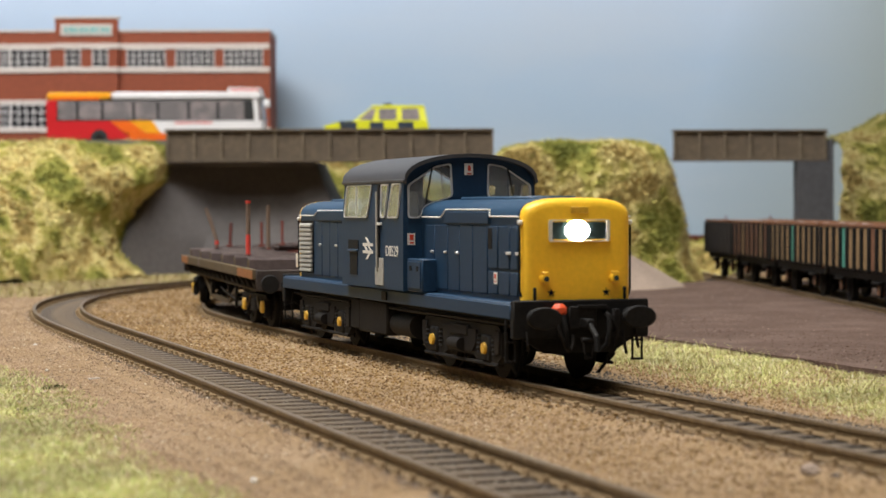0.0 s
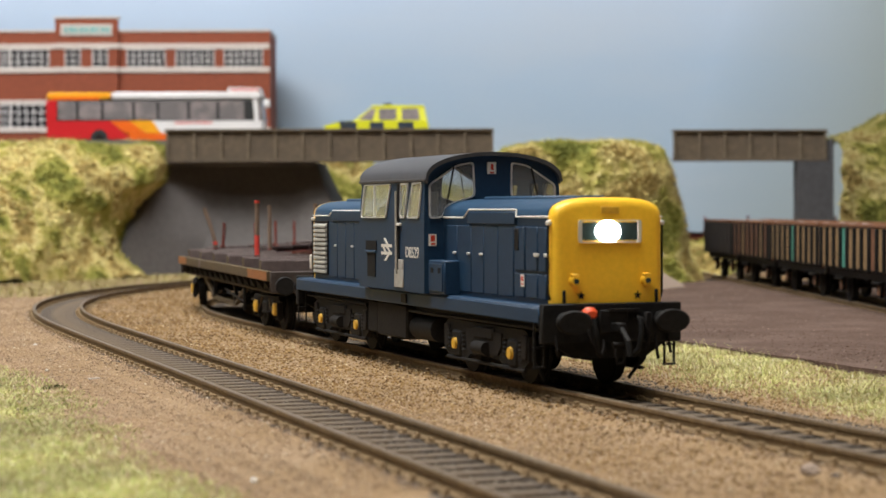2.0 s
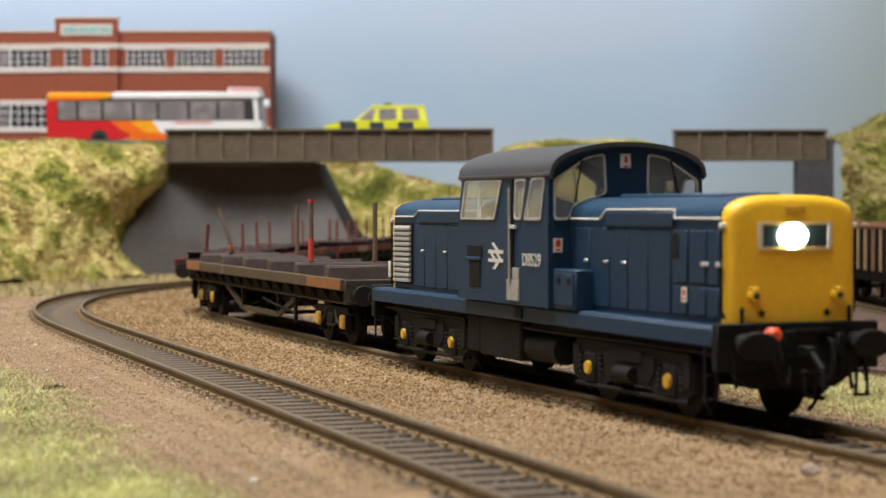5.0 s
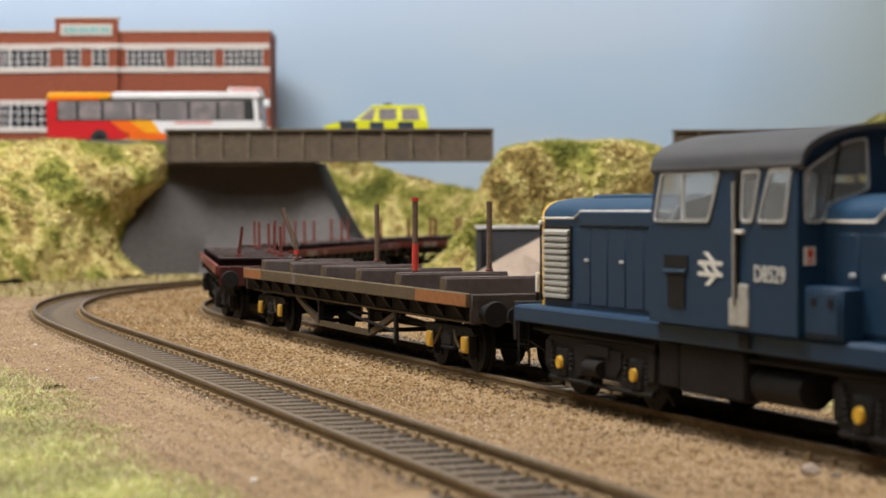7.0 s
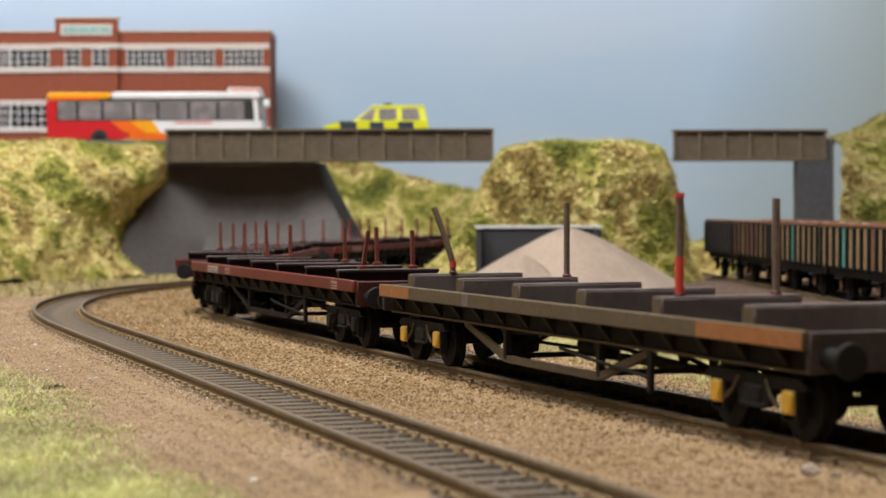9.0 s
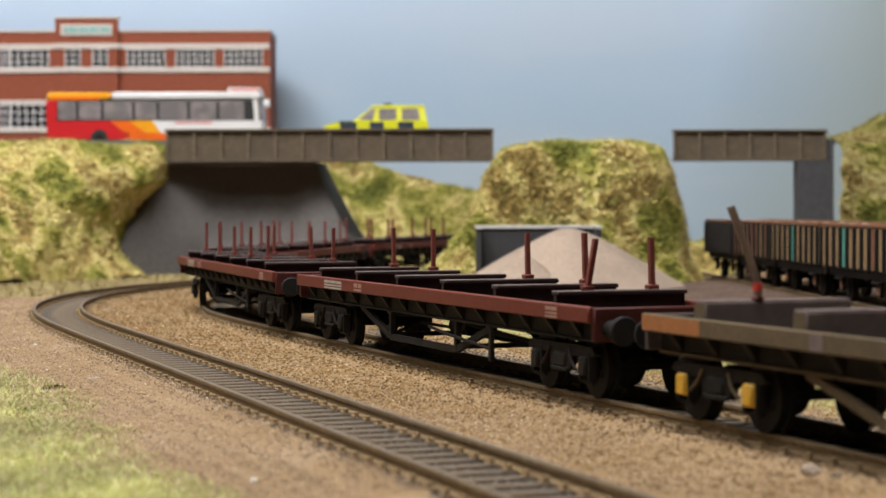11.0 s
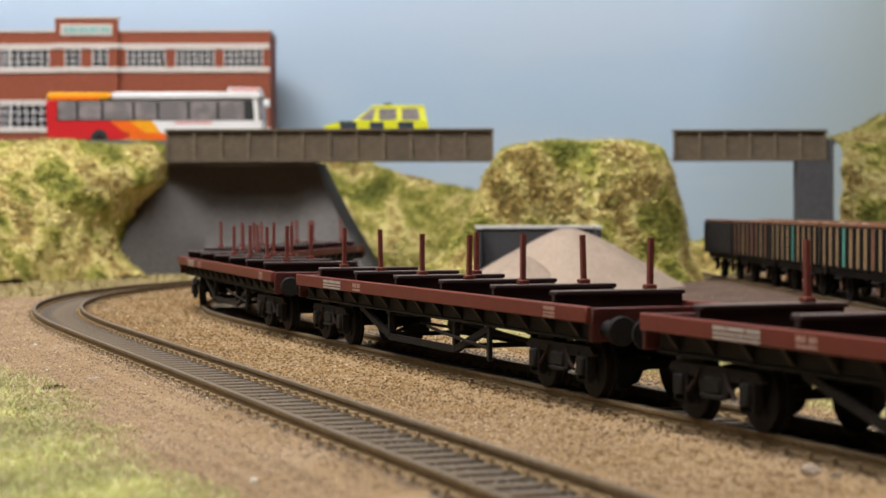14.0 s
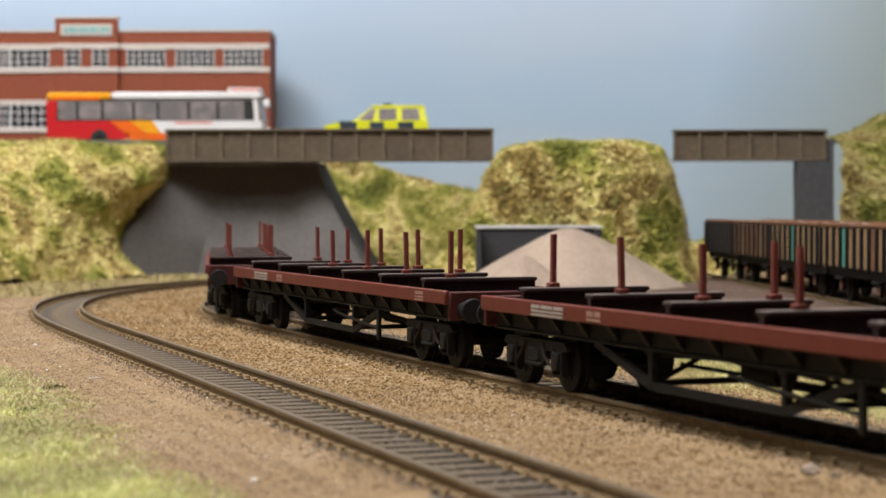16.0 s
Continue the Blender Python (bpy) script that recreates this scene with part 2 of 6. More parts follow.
M["grain_pale"] = island_mat("pale_pinkish_grains", [(0.0, (0.23, 0.15, 0.095)), (0.35, (0.35, 0.245, 0.16)), (0.8, (0.42, 0.305, 0.205)), (0.97, (0.5, 0.38, 0.27)), (1.0, (0.75, 0.66, 0.52))], coarse=26.0, mottled=0.6, dark=0.68)
# near-black grit: the shadow below the train put into its colour
M["grain_shaded"] = island_mat("shade_blackened_ballast", [(0.0, (0.012, 0.01, 0.009)), (0.6, (0.035, 0.029, 0.024)), (1.0, (0.1, 0.083, 0.068))], coarse=40.0, mottled=0.5)
M["grain_yard"] = island_mat("pinkish_yard_grit", [(0.0, (0.07, 0.042, 0.03)), (0.5, (0.125, 0.082, 0.064)), (0.9, (0.19, 0.132, 0.106)), (1.0, (0.32, 0.25, 0.21))], coarse=22.0, mottled=0.7, dark=0.6)
M["grain_grey"] = island_mat("grey_ballast_grains", [(0.0, (0.04, 0.034, 0.03)), (0.5, (0.1, 0.084, 0.07)), (1.0, (0.24, 0.2, 0.165))], coarse=40.0, mottled=0.4)


# ---- mesh tools, all in millimetres ----
class Build:
    def __init__(self):
        self.v, self.f = [], []

    def add(self, vs, fs):
        n = len(self.v)
        self.v += [tuple(p) for p in vs]
        self.f += [tuple(i + n for i in q) for q in fs]
        return self

    def box(self, x0, x1, y0, y1, z0, z1, c=0.0):
        if x1 < x0: x0, x1 = x1, x0
        if y1 < y0: y0, y1 = y1, y0
        c = min(c, (x1 - x0) * 0.45, (y1 - y0) * 0.45, (z1 - z0) * 0.45)
        if c <= 0:
            vs = [(x, y, z) for x in (x0, x1) for y in (y0, y1) for z in (z0, z1)]
            return self.add(vs, [(0, 1, 3, 2), (4, 6, 7, 5), (0, 4, 5, 1), (2, 3, 7, 6), (0, 2, 6, 4), (1, 5, 7, 3)])
        X, Y, Z = (x0, x1), (y0, y1), (z0, z1)
        vs, idx = [], {}
        for i in (0, 1):
            for j in (0, 1):
                for k in (0, 1):
                    sx, sy, sz = (1, -1)[i] * c, (1, -1)[j] * c, (1, -1)[k] * c
                    for a, p in (("x", (X[i], Y[j] + sy, Z[k] + sz)), ("y", (X[i] + sx, Y[j], Z[k] + sz)), ("z", (X[i] + sx, Y[j] + sy, Z[k]))):
                        idx[(i, j, k, a)] = len(vs)
                        vs.append(p)
        fs = []
        for i in (0, 1):
            fs.append([idx[(i, j, k, "x")] for j, k in ((0, 0), (0, 1), (1, 1), (1, 0))][::1 if i == 0 else -1])
            fs.append([idx[(j, i, k, "y")] for j, k in ((0, 0), (1, 0), (1, 1), (0, 1))][::1 if i == 0 else -1])
            fs.append([idx[(j, k, i, "z")] for j, k in ((0, 0), (0, 1), (1, 1), (1, 0))][::1 if i == 0 else -1])
        for i in (0, 1):
            for j in (0, 1):
                fs.append((idx[(i, j, 0, "x")], idx[(i, j, 1, "x")], idx[(i, j, 1, "y")], idx[(i, j, 0, "y")]))
                fs.append((idx[(i, 0, j, "x")], idx[(i, 1, j, "x")], idx[(i, 1, j, "z")], idx[(i, 0, j, "z")]))
                fs.append((idx[(0, i, j, "y")], idx[(1, i, j, "y")], idx[(1, i, j, "z")], idx[(0, i, j, "z")]))
                for k in (0, 1):
                    fs.append((idx[(i, j, k, "x")], idx[(i, j, k, "y")], idx[(i, j, k, "z")]))
        return self.add(vs, fs)

    def cyl(self, p0, p1, r, r1=None, n=14):
        a, b = Vector(p0), Vector(p1)
        r1 = r if r1 is None else r1
        w = (b - a).normalized()
        u = w.orthogonal().normalized()
        t = w.cross(u)
        vs = []
        for p, q in ((a, r), (b, r1)):
            for i in range(n):
                g = 2 * math.pi * i / n
                vs.append(p + (u * math.cos(g) + t * math.sin(g)) * q)
        fs = [(i, (i + 1) % n, n + (i + 1) % n, n + i) for i in range(n)]
        fs += [tuple(range(n))[::-1], tuple(range(n, 2 * n))]
        return self.add(vs, fs)

    def rod(self, pts, r, n=8):
        """One round tube swept through the points."""
        p = [Vector(q) for q in pts]
        ways = [(b - a).normalized() for a, b in zip(p[:-1], p[1:])]
        u = ways[0].orthogonal().normalized()
        rings = []
        for i, c in enumerate(p):
            w = (ways[max(0, i - 1)] + ways[min(i, len(ways) - 1)]).normalized()
            u = (u - w * u.dot(w)).normalized()
            v = w.cross(u)
            rings.append([tuple(c + (u * math.cos(2 * math.pi * k / n) + v * math.sin(2 * math.pi * k / n)) * r) for k in range(n)])
        return self.loft(rings)

    def prism(self, poly, axis, a, b, poly2=None):
        """A polygon extruded along an axis from a to b; x takes (y, z), y takes (x, z), z takes (x, y)."""
        put = {"x": lambda p, s: (s, p[0], p[1]), "y": lambda p, s: (p[0], s, p[1]), "z": lambda p, s: (p[0], p[1], s)}[axis]
        n = len(poly)
        vs = [put(p, a) for p in poly] + [put(p, b) for p in (poly2 or poly)]
        fs = [(i, (i + 1) % n, n + (i + 1) % n, n + i) for i in range(n)] + [tuple(range(n))[::-1], tuple(range(n, 2 * n))]
        return self.add(vs, fs)

    def loft(self, rings):
        """Closed rings of 3D points joined one to the next, with end caps."""
        n = len(rings[0])
        vs = [p for r in rings for p in r]
        fs = []
        for k in range(len(rings) - 1):
            fs += [(k * n + i, k * n + (i + 1) % n, (k + 1) * n + (i + 1) % n, (k + 1) * n + i) for i in range(n)]
        fs += [tuple(range(n))[::-1], tuple(range((len(rings) - 1) * n, len(rings) * n))]
        return self.add(vs, fs)

    def mesh(self, name, material, smooth=38.0):
        me = bpy.data.meshes.new(name)
        me.from_pydata([(x * MM, y * MM, z * MM) for x, y, z in self.v], [], self.f)
        bm = bmesh.new()
        bm.from_mesh(me)
        bmesh.ops.recalc_face_normals(bm, faces=bm.faces)
        bm.to_mesh(me)
        bm.free()
        if smooth:
            me.polygons.foreach_set("use_smooth", [True] * len(me.polygons))
            me.set_sharp_from_angle(angle=radians(smooth))
        me.materials.append(material)
        return me


def part(name, build, material, parent=None, label="", at=(0, 0, 0), smooth=38.0):
    me = build if isinstance(build, bpy.types.Mesh) else build.mesh(name, material, smooth)
    ob = new(name, me)
    ob.location = [c * MM for c in at]
    if parent is not None:
        ob.parent = parent
    if label:
        ob["label"] = label
    return ob


def thing(name, label, category, at=(0, 0, 0), turn=0.0, group="", kind=""):
    ob = new(name)
    ob.empty_display_size = 0.01
    ob.matrix_basis = pose(at[0] * MM, at[1] * MM, at[2] * MM, 0, 0, turn)
    return tagged(ob, label, category, group, kind)


def soup(name, verts, faces, material, parent=None, smooth=False):
    """One mesh of very many loose pieces, from arrays in millimetres."""
    me = bpy.data.meshes.new(name)
    verts, faces = np.asarray(verts, dtype=np.float32) * MM, np.asarray(faces, dtype=np.int32)
    k = faces.shape[1]
    me.vertices.add(len(verts))
    me.vertices.foreach_set("co", verts.ravel())
    me.loops.add(faces.size)
    me.loops.foreach_set("vertex_index", faces.ravel())
    me.polygons.add(len(faces))
    me.polygons.foreach_set("loop_start", np.arange(0, faces.size, k, dtype=np.int32))
    me.update(calc_edges=True)
    me.validate()
    me.materials.append(material)
    ob = new(name, me)
    if parent is not None:
        ob.parent = parent
    return ob


# ---- lines of the tracks ----
def line(x, y, heading, knots, curves, a, b, step=4.0):
    """A plan curve from its curvature along its length, in both directions from s = 0."""
    s = np.arange(a, b + step, step)
    k = np.interp(s, knots, curves)
    psi = np.concatenate([[0], np.cumsum((k[1:] + k[:-1]) / 2 * step)])
    i0 = int(np.argmin(abs(s)))
    psi = psi - psi[i0] + heading
    mid = (psi[1:] + psi[:-1]) / 2
    px = np.concatenate([[0], np.cumsum(np.cos(mid) * step)])
    py = np.concatenate([[0], np.cumsum(np.sin(mid) * step)])
    return s, px - px[i0] + x, py - py[i0] + y, psi


TRAIN_LINE = line(56.03, 357.2, 1.91847, (-400, -100, 0, 150, 300, 360, 420, 480, 540, 600, 680, 860, 900, 1180, 1220),
                  (0, 0.00016, -0.00003, -0.00012, 0.00004, -0.00077, -0.00242, -0.00245, -0.00227, -0.00086, -0.0002, -0.00065, -0.004, -0.004, 0), -820, 1480)
NEAR_LINE = line(-14.3, 358.0, 1.8941, (0, 150, 300, 400, 500, 600, 700, 900), (0, 0.00005, -0.00015, -0.00143, -0.00173, -0.0022, -0.0022, -0.0022), -520, 940)


def on(ln, s):
    return float(np.interp(s, ln[0], ln[1])), float(np.interp(s, ln[0], ln[2])), float(np.interp(s, ln[0], ln[3]))


def near_dist(ln, x, y):
    """Distance of points from a track's centre line."""
    d = np.full(x.shape, 1e9)
    for i in range(0, len(ln[0]), 3):
        d = np.minimum(d, (x - ln[1][i]) ** 2 + (y - ln[2][i]) ** 2)
    return np.sqrt(d)


HOPPER_X0, HOPPER_SLOPE = 160.5, -0.033


def hopper_x(y):
    return HOPPER_X0 + (y - 1120.0) * HOPPER_SLOPE


HOPPER_LINE = line(hopper_x(480.0), 480.0, math.pi / 2 + 0.033, (0, 10), (0, 0), 0, 800)

# ---- the room round the layout ----
def room():
    def slab(name, b, m, label):
        return tagged(part(name, b, M[m], smooth=0), label, name.split("_")[0], kind="structure")
    slab("floor", Build().box(-2200, 2200, -1800, 2200, -1050, -1000), "floorwood", "brown boarded floor of the room")
    slab("ceiling", Build().box(-2200, 2200, -1800, 2200, 1700, 1750), "plaster", "plain white painted ceiling")
    slab("wall_north", Build().box(-2200, 2200, 2200, 2260, -1000, 1700), "plaster", "plain painted room wall")
    slab("wall_south", Build().box(-2200, 2200, -1860, -1800, -1000, 1700), "plaster", "plain painted room wall")
    slab("wall_east", Build().box(2200, 2260, -1800, 2200, -1000, 1700), "plaster", "plain painted room wall")
    slab("wall_west", Build().box(-2260, -2200, -1800, 2200, -1000, 1700), "plaster", "plain painted room wall")


def lights():
    # unseen fittings added to hold the lamps; the second carries only fill light
    def fitting(name, label, at, sx, sy, target):
        t = tagged(new(name), label, "lamp")
        t.matrix_basis = look(at, target)
        part("housing", Build().box(-sx / 2 - 20, sx / 2 + 20, -sy / 2 - 20, sy / 2 + 20, 6, 40, 4), M["plaster"], t)
        part("diffuser", Build().box(-sx / 2, sx / 2, -sy / 2, sy / 2, 2, 5.9), M["lamp_panel"], t, "lit white diffuser")
        return t
    a = fitting("strip_light", "white strip light hung over the front of the layout", STRIP, 1200, 300, (-0.05, 0.95, 0))
    b = fitting("fill_light_fitting", "unseen white panel fitting added for the fill lamp", FILL, 1100, 500, (-0.1, 0.9, 0))
    tagged(part("hanger", Build().cyl((-366, 492, 1212), (-366, 492, 1702), 6), M["steel"]), "thin steel hanger rod of the strip light", "rod")


def rnd(n, a=0.0, b=1.0):
    return np.random.uniform(a, b, n)


def fbm(x, y, scale, seed=0.0):
    """Cheap smooth unevenness from summed sines."""
    z = np.zeros_like(x)
    for k in range(5):
        f = scale * 1.9 ** k
        a = 1.7 * k + seed
        z += np.sin(x * f * math.cos(a) + y * f * math.sin(a) + a * 3.1) * np.cos(y * f * math.cos(a + 1.1) - x * f * math.sin(a + 1.1) + a) / 1.7 ** k
    return z / 2.0


def yard_edge(y):
    """The near edge of the yard surface beside the grass strip."""
    return 80.0 + (570.0 - y) * 0.31


def ground_z(x, y):
    z = -3.4 + 0.35 * fbm(x, y, 0.05) + 0.18 * fbm(x, y, 0.35, 2.0)
    d = np.minimum(near_dist(TRAIN_LINE, x, y), near_dist(NEAR_LINE, x, y))
    shoulder = np.clip((30.0 - d) / 14.0, 0, 1)
    z = z + 0.5 * shoulder
    rim = np.clip((18.5 - d) / 3.0, 0, 1)
    z = z * (1 - rim) - 2.35 * rim
    bed = np.clip((11.8 - d) / 1.5, 0, 1)
    return z * (1 - bed) - 4.0 * bed


def ground():
    xs = np.concatenate([np.arange(-700, -260, 40), np.arange(-260, 260, 2.5), np.arange(260, 701, 40)]).astype(float)
    ys = np.concatenate([np.arange(-560, 200, 40), np.arange(200, 1300, 3.5), np.arange(1300, 1701, 40)]).astype(float)
    gx, gy = np.meshgrid(xs, ys)
    gz = ground_z(gx.ravel(), gy.ravel())
    v = np.stack([gx.ravel(), gy.ravel(), gz], -1)
    nx, ny = len(xs), len(ys)
    i = (np.arange(ny - 1)[:, None] * nx + np.arange(nx - 1)[None]).ravel()
    ob = soup("ground", v, np.stack([i, i + 1, i + nx + 1, i + nx], -1), M["dirt"])
    ob.data.polygons.foreach_set("use_smooth", [True] * len(ob.data.polygons))
    tagged(ob, "sandy brown scenic ground of the model layout", "ground", kind="structure")
    tb = thing("baseboard", "wooden baseboard table carrying the model layout", "table")
    part("tabletop", Build().box(-700, 700, -560, 1700, -30, -8, 2), M["floorwood"], tb)
    for x in (-660, 660):
        for y in (-520, 1660):
            part("leg", Build().box(x - 30, x + 30, y - 30, y + 30, -1000, -30, 3), M["floorwood"], tb)


OCT_F = np.array([(0, 2, 4), (2, 1, 4), (1, 3, 4), (3, 0, 4), (2, 0, 5), (1, 2, 5), (3, 1, 5), (0, 3, 5)])
OCT_V = np.array([(1, 0, 0), (-1, 0, 0), (0, 1, 0), (0, -1, 0), (0, 0, 1), (0, 0, -1)], float)


def grains(name, x, y, z, size, material, label, category):
    n = len(x)
    sz = size[:, None, None] * np.random.uniform(0.55, 1.25, (n, 6, 1))
    ang = rnd(n, 0, 6.28)
    c, s = np.cos(ang)[:, None], np.sin(ang)[:, None]
    base = OCT_V[None] * sz
    vx, vy = base[:, :, 0] * c - base[:, :, 1] * s, base[:, :, 0] * s + base[:, :, 1] * c
    v = np.stack([vx + x[:, None], vy + y[:, None], base[:, :, 2] * 0.75 + z[:, None]], -1).reshape(-1, 3)
    f = (OCT_F[None] + 6 * np.arange(n)[:, None, None]).reshape(-1, 3)
    return tagged(soup(name, v, f, M[material]), label, category, kind="stuff")


def scatter(n, y0, y1, slope=0.235, margin=12.0):
    """Points of the ground seen by the way the layout opens, denser close by."""
    u = rnd(n)
    y = y0 * (y1 / y0) ** u
    x = rnd(n, -1, 1) * (y * slope + margin)
    return x, y


def ballast():
    x, y = scatter(190000, 285, 1180)
    dt, dn = near_dist(TRAIN_LINE, x, y), near_dist(NEAR_LINE, x, y)
    d = np.minimum(dt, dn)
    right = (x > np.interp(y, TRAIN_LINE[2][(TRAIN_LINE[0] < 620)], TRAIN_LINE[1][(TRAIN_LINE[0] < 620)])) & (dt > 10)
    keep = (d > 10.2) & ~((right) & (x > yard_edge(y) - 3) & (y < 846)) & ((d > 13.5) | (rnd(len(x)) < 0.75))
    keep &= ~(right & (dt > 30) & (rnd(len(x)) < 0.35))
    keep &= ~((x < -205) & (y > 900))
    x, y, dt, dn, right = x[keep], y[keep], dt[keep], dn[keep], right[keep]
    size = np.clip(0.12 + y * 0.0003, 0.19, 0.5) * rnd(len(x), 0.5, 1.75)
    dd = np.minimum(dt, dn)
    z = np.where(dd < 17, np.interp(dd, [10, 12, 15, 17], [-2.7, -2.25, -2.3, -2.5]) + rnd(len(x), -0.2, 0.15), ground_z(x, y) + size * 0.1)
    grey = right & (dt < 31 + 6 * fbm(x, y, 0.03))
    pale = ~grey & ((x < np.interp(y, NEAR_LINE[2][:330], NEAR_LINE[1][:330]) - 5) | (rnd(len(x)) < np.clip((450 - y) / 130, 0, 0.45)))
    mid = ~grey & ~pale
    grains("ballast", x[mid], y[mid], z[mid], size[mid], "grain", "fine sandy brown ballast spread between the tracks", "ballast")
    grains("ballast", x[pale], y[pale], z[pale], size[pale] * 0.85, "grain_pale", "pale pinkish sand and grit round the outer track", "ballast")
    grains("ballast", x[grey], y[grey], z[grey], size[grey], "grain_grey", "dark grey ballast beside the running line", "ballast")


def yard_grit():
    """Loose grit strewn over the yard surface and along the siding."""
    x, y = scatter(90000, 380, 1080)
    keep = (x > np.maximum(yard_edge(y), -4) - 1.5) & (x < 225) & (fbm(x, y, 0.035, 2.0) > rnd(len(x), -0.9, 0.5))
    x, y = x[keep], y[keep]
    size = np.clip(y * 0.0004, 0.2, 0.45) * rnd(len(x), 0.5, 1.8)
    grains("ballast", x, y, np.full(len(x), -2.0), size, "grain_yard", "pinkish brown grit strewn over the yard", "grit")


def bed_grit():
    """Dark ballast lying low between the sleepers, blackened for the train's shadow on the running line."""
    x, y = scatter(130000, 285, 1000)
    for ln, material, label in ((NEAR_LINE, "grain_grey", "dark ballast lying between the sleepers"), (TRAIN_LINE, "grain_shaded", "ballast of the running line blackened for the shadow under the train")):
        near = near_dist(ln, x, y) < 14
        px, py = x[near], y[near]
        grains("ballast", px, py, rnd(len(px), -3.9, -2.8), rnd(len(px), 0.2, 0.55), material, label, "ballast")


def blades(name, x, y, z, h, lean, width, label, material="grass"):
    n = len(x)
    a, la = rnd(n, 0, 6.28), rnd(n, 0, 6.28)
    wx, wy = np.cos(a) * width, np.sin(a) * width
    tx, ty = x + np.cos(la) * lean, y + np.sin(la) * lean
    mx, my = x + np.cos(la) * lean * 0.35, y + np.sin(la) * lean * 0.35
    v = np.stack([np.stack([x - wx, y - wy, z], -1), np.stack([x + wx, y + wy, z], -1), np.stack([mx + wx * 0.8, my + wy * 0.8, z + h * 0.6], -1),
                  np.stack([mx - wx * 0.8, my - wy * 0.8, z + h * 0.6], -1), np.stack([tx, ty, z + h], -1)], 1).reshape(-1, 3)
    i = 5 * np.arange(n)
    f = np.concatenate([np.stack([i, i + 1, i + 2], -1), np.stack([i, i + 2, i + 3], -1), np.stack([i + 3, i + 2, i + 4], -1)])
    return tagged(soup(name, v, f, M[material]), label, "grass", kind="stuff")


def grass():
    # front left patch, thinning out to bare ground
    x, y = scatter(330000, 262, 690)
    dn = near_dist(NEAR_LINE, x, y)
    left = x < np.interp(y, NEAR_LINE[2][:330], NEAR_LINE[1][:330])
    edge = dn - (34 + 10 * fbm(x, y, 0.03, 1.0) + np.clip((y - 480) * 0.12, 0, 30))
    keep = left & (edge > 0) & (rnd(len(x)) < np.clip(edge / 16.0, 0.06, 1)) & (rnd(len(x)) < np.clip((690 - y) / 120.0, 0, 1))
    x, y = x[keep], y[keep]
    h = rnd(len(x), 0.3, 0.95)
    blades("grass", x, y, ground_z(x, y), h, h * rnd(len(x), 0.4, 1.6), 0.085, "pale green static grass in the front corner")
    # strip between the running line and the yard
    x, y = scatter(480000, 340, 900)
    dt = near_dist(TRAIN_LINE, x, y)
    e = yard_edge(y)
    keep = (x > 0) & (x < e + 1.5 + fbm(x, y, 0.12)) & (x > e - 56 - 8 * fbm(x, y, 0.04)) & (dt > 19) & (rnd(len(x)) < np.clip((x - e + 58) / 24, 0.06, 1) * np.clip(0.75 + 0.8 * fbm(x, y, 0.09, 3.0), 0.15, 1))
    x, y = x[keep], y[keep]
    h = rnd(len(x), 0.35, 1.3) * np.where(rnd(len(x)) < 0.03, 2.4, 1.0)
    blades("grass", x, y, ground_z(x, y), h, h * rnd(len(x), 0.3, 1.5), 0.08, "long pale yellow-green static grass along the yard edge", "lush")
    # thin straw growth at the foot of the banks
    x, y = scatter(26000, 930, 1240)
    dn, dt = near_dist(NEAR_LINE, x, y), near_dist(TRAIN_LINE, x, y)
    keep = (x < -60) & (dn > 17) & (dt > 60) & (fbm(x, y, 0.05) > -0.45)
    x, y = x[keep], y[keep]
    h = rnd(len(x), 0.8, 2.6)
    blades("grass", x, y, ground_z(x, y), h, h * rnd(len(x), 0.3, 1.3), 0.3, "straw coloured rough grass at the foot of the bank", "straw")


def rail_line(ln, a, b, off, parent):
    """A flat-bottomed rail: web and foot in rust, a polished head of its own."""
    s = ln[0]
    pick = (s >= a) & (s <= b)
    px, py, ps = ln[1][pick][::2], ln[2][pick][::2], ln[3][pick][::2]
    def ribbon(poly, name, m, label=""):
        rings = []
        for x, y, p in zip(px, py, ps):
            nx, ny = math.sin(p), -math.cos(p)
            rings.append([(x + nx * (off + u), y + ny * (off + u), w) for u, w in poly])
        part(name, Build().loft(rings), M[m], parent, label)
    ribbon([(-1.1, -2.5), (1.1, -2.5), (1.0, -2.15), (0.35, -1.9), (0.35, -0.9), (0.62, -0.7), (0.62, -0.12), (-0.62, -0.12), (-0.62, -0.7), (-0.35, -0.9), (-0.35, -1.9), (-1.0, -2.15)], "rail", "rail")
    ribbon([(-0.6, -0.118), (0.6, -0.118), (0.5, 0.0), (-0.5, 0.0)], "rail_head", "railtop", "worn shiny running surface")


def sleeper_mesh():
    b = Build().box(-1.7, 1.7, -15.5, 15.5, -4.2, -2.52, 0.2)
    wood = len(b.f)
    for y in (-8.85, 8.85):
        b.box(-1.1, 1.1, y - 2.2, y + 2.2, -2.52, -2.15, 0.1)
        b.box(-0.8, 0.8, y - 1.75, y - 0.95, -2.2, -1.5, 0.15)
        b.box(-0.8, 0.8, y + 0.95, y + 1.75, -2.2, -1.5, 0.15)
    me = b.mesh("sleeper", M["sleeper"], 0)
    me.materials.append(M["chair"])
    me.polygons.foreach_set("material_index", [0] * wood + [1] * (len(me.polygons) - wood))
    return me


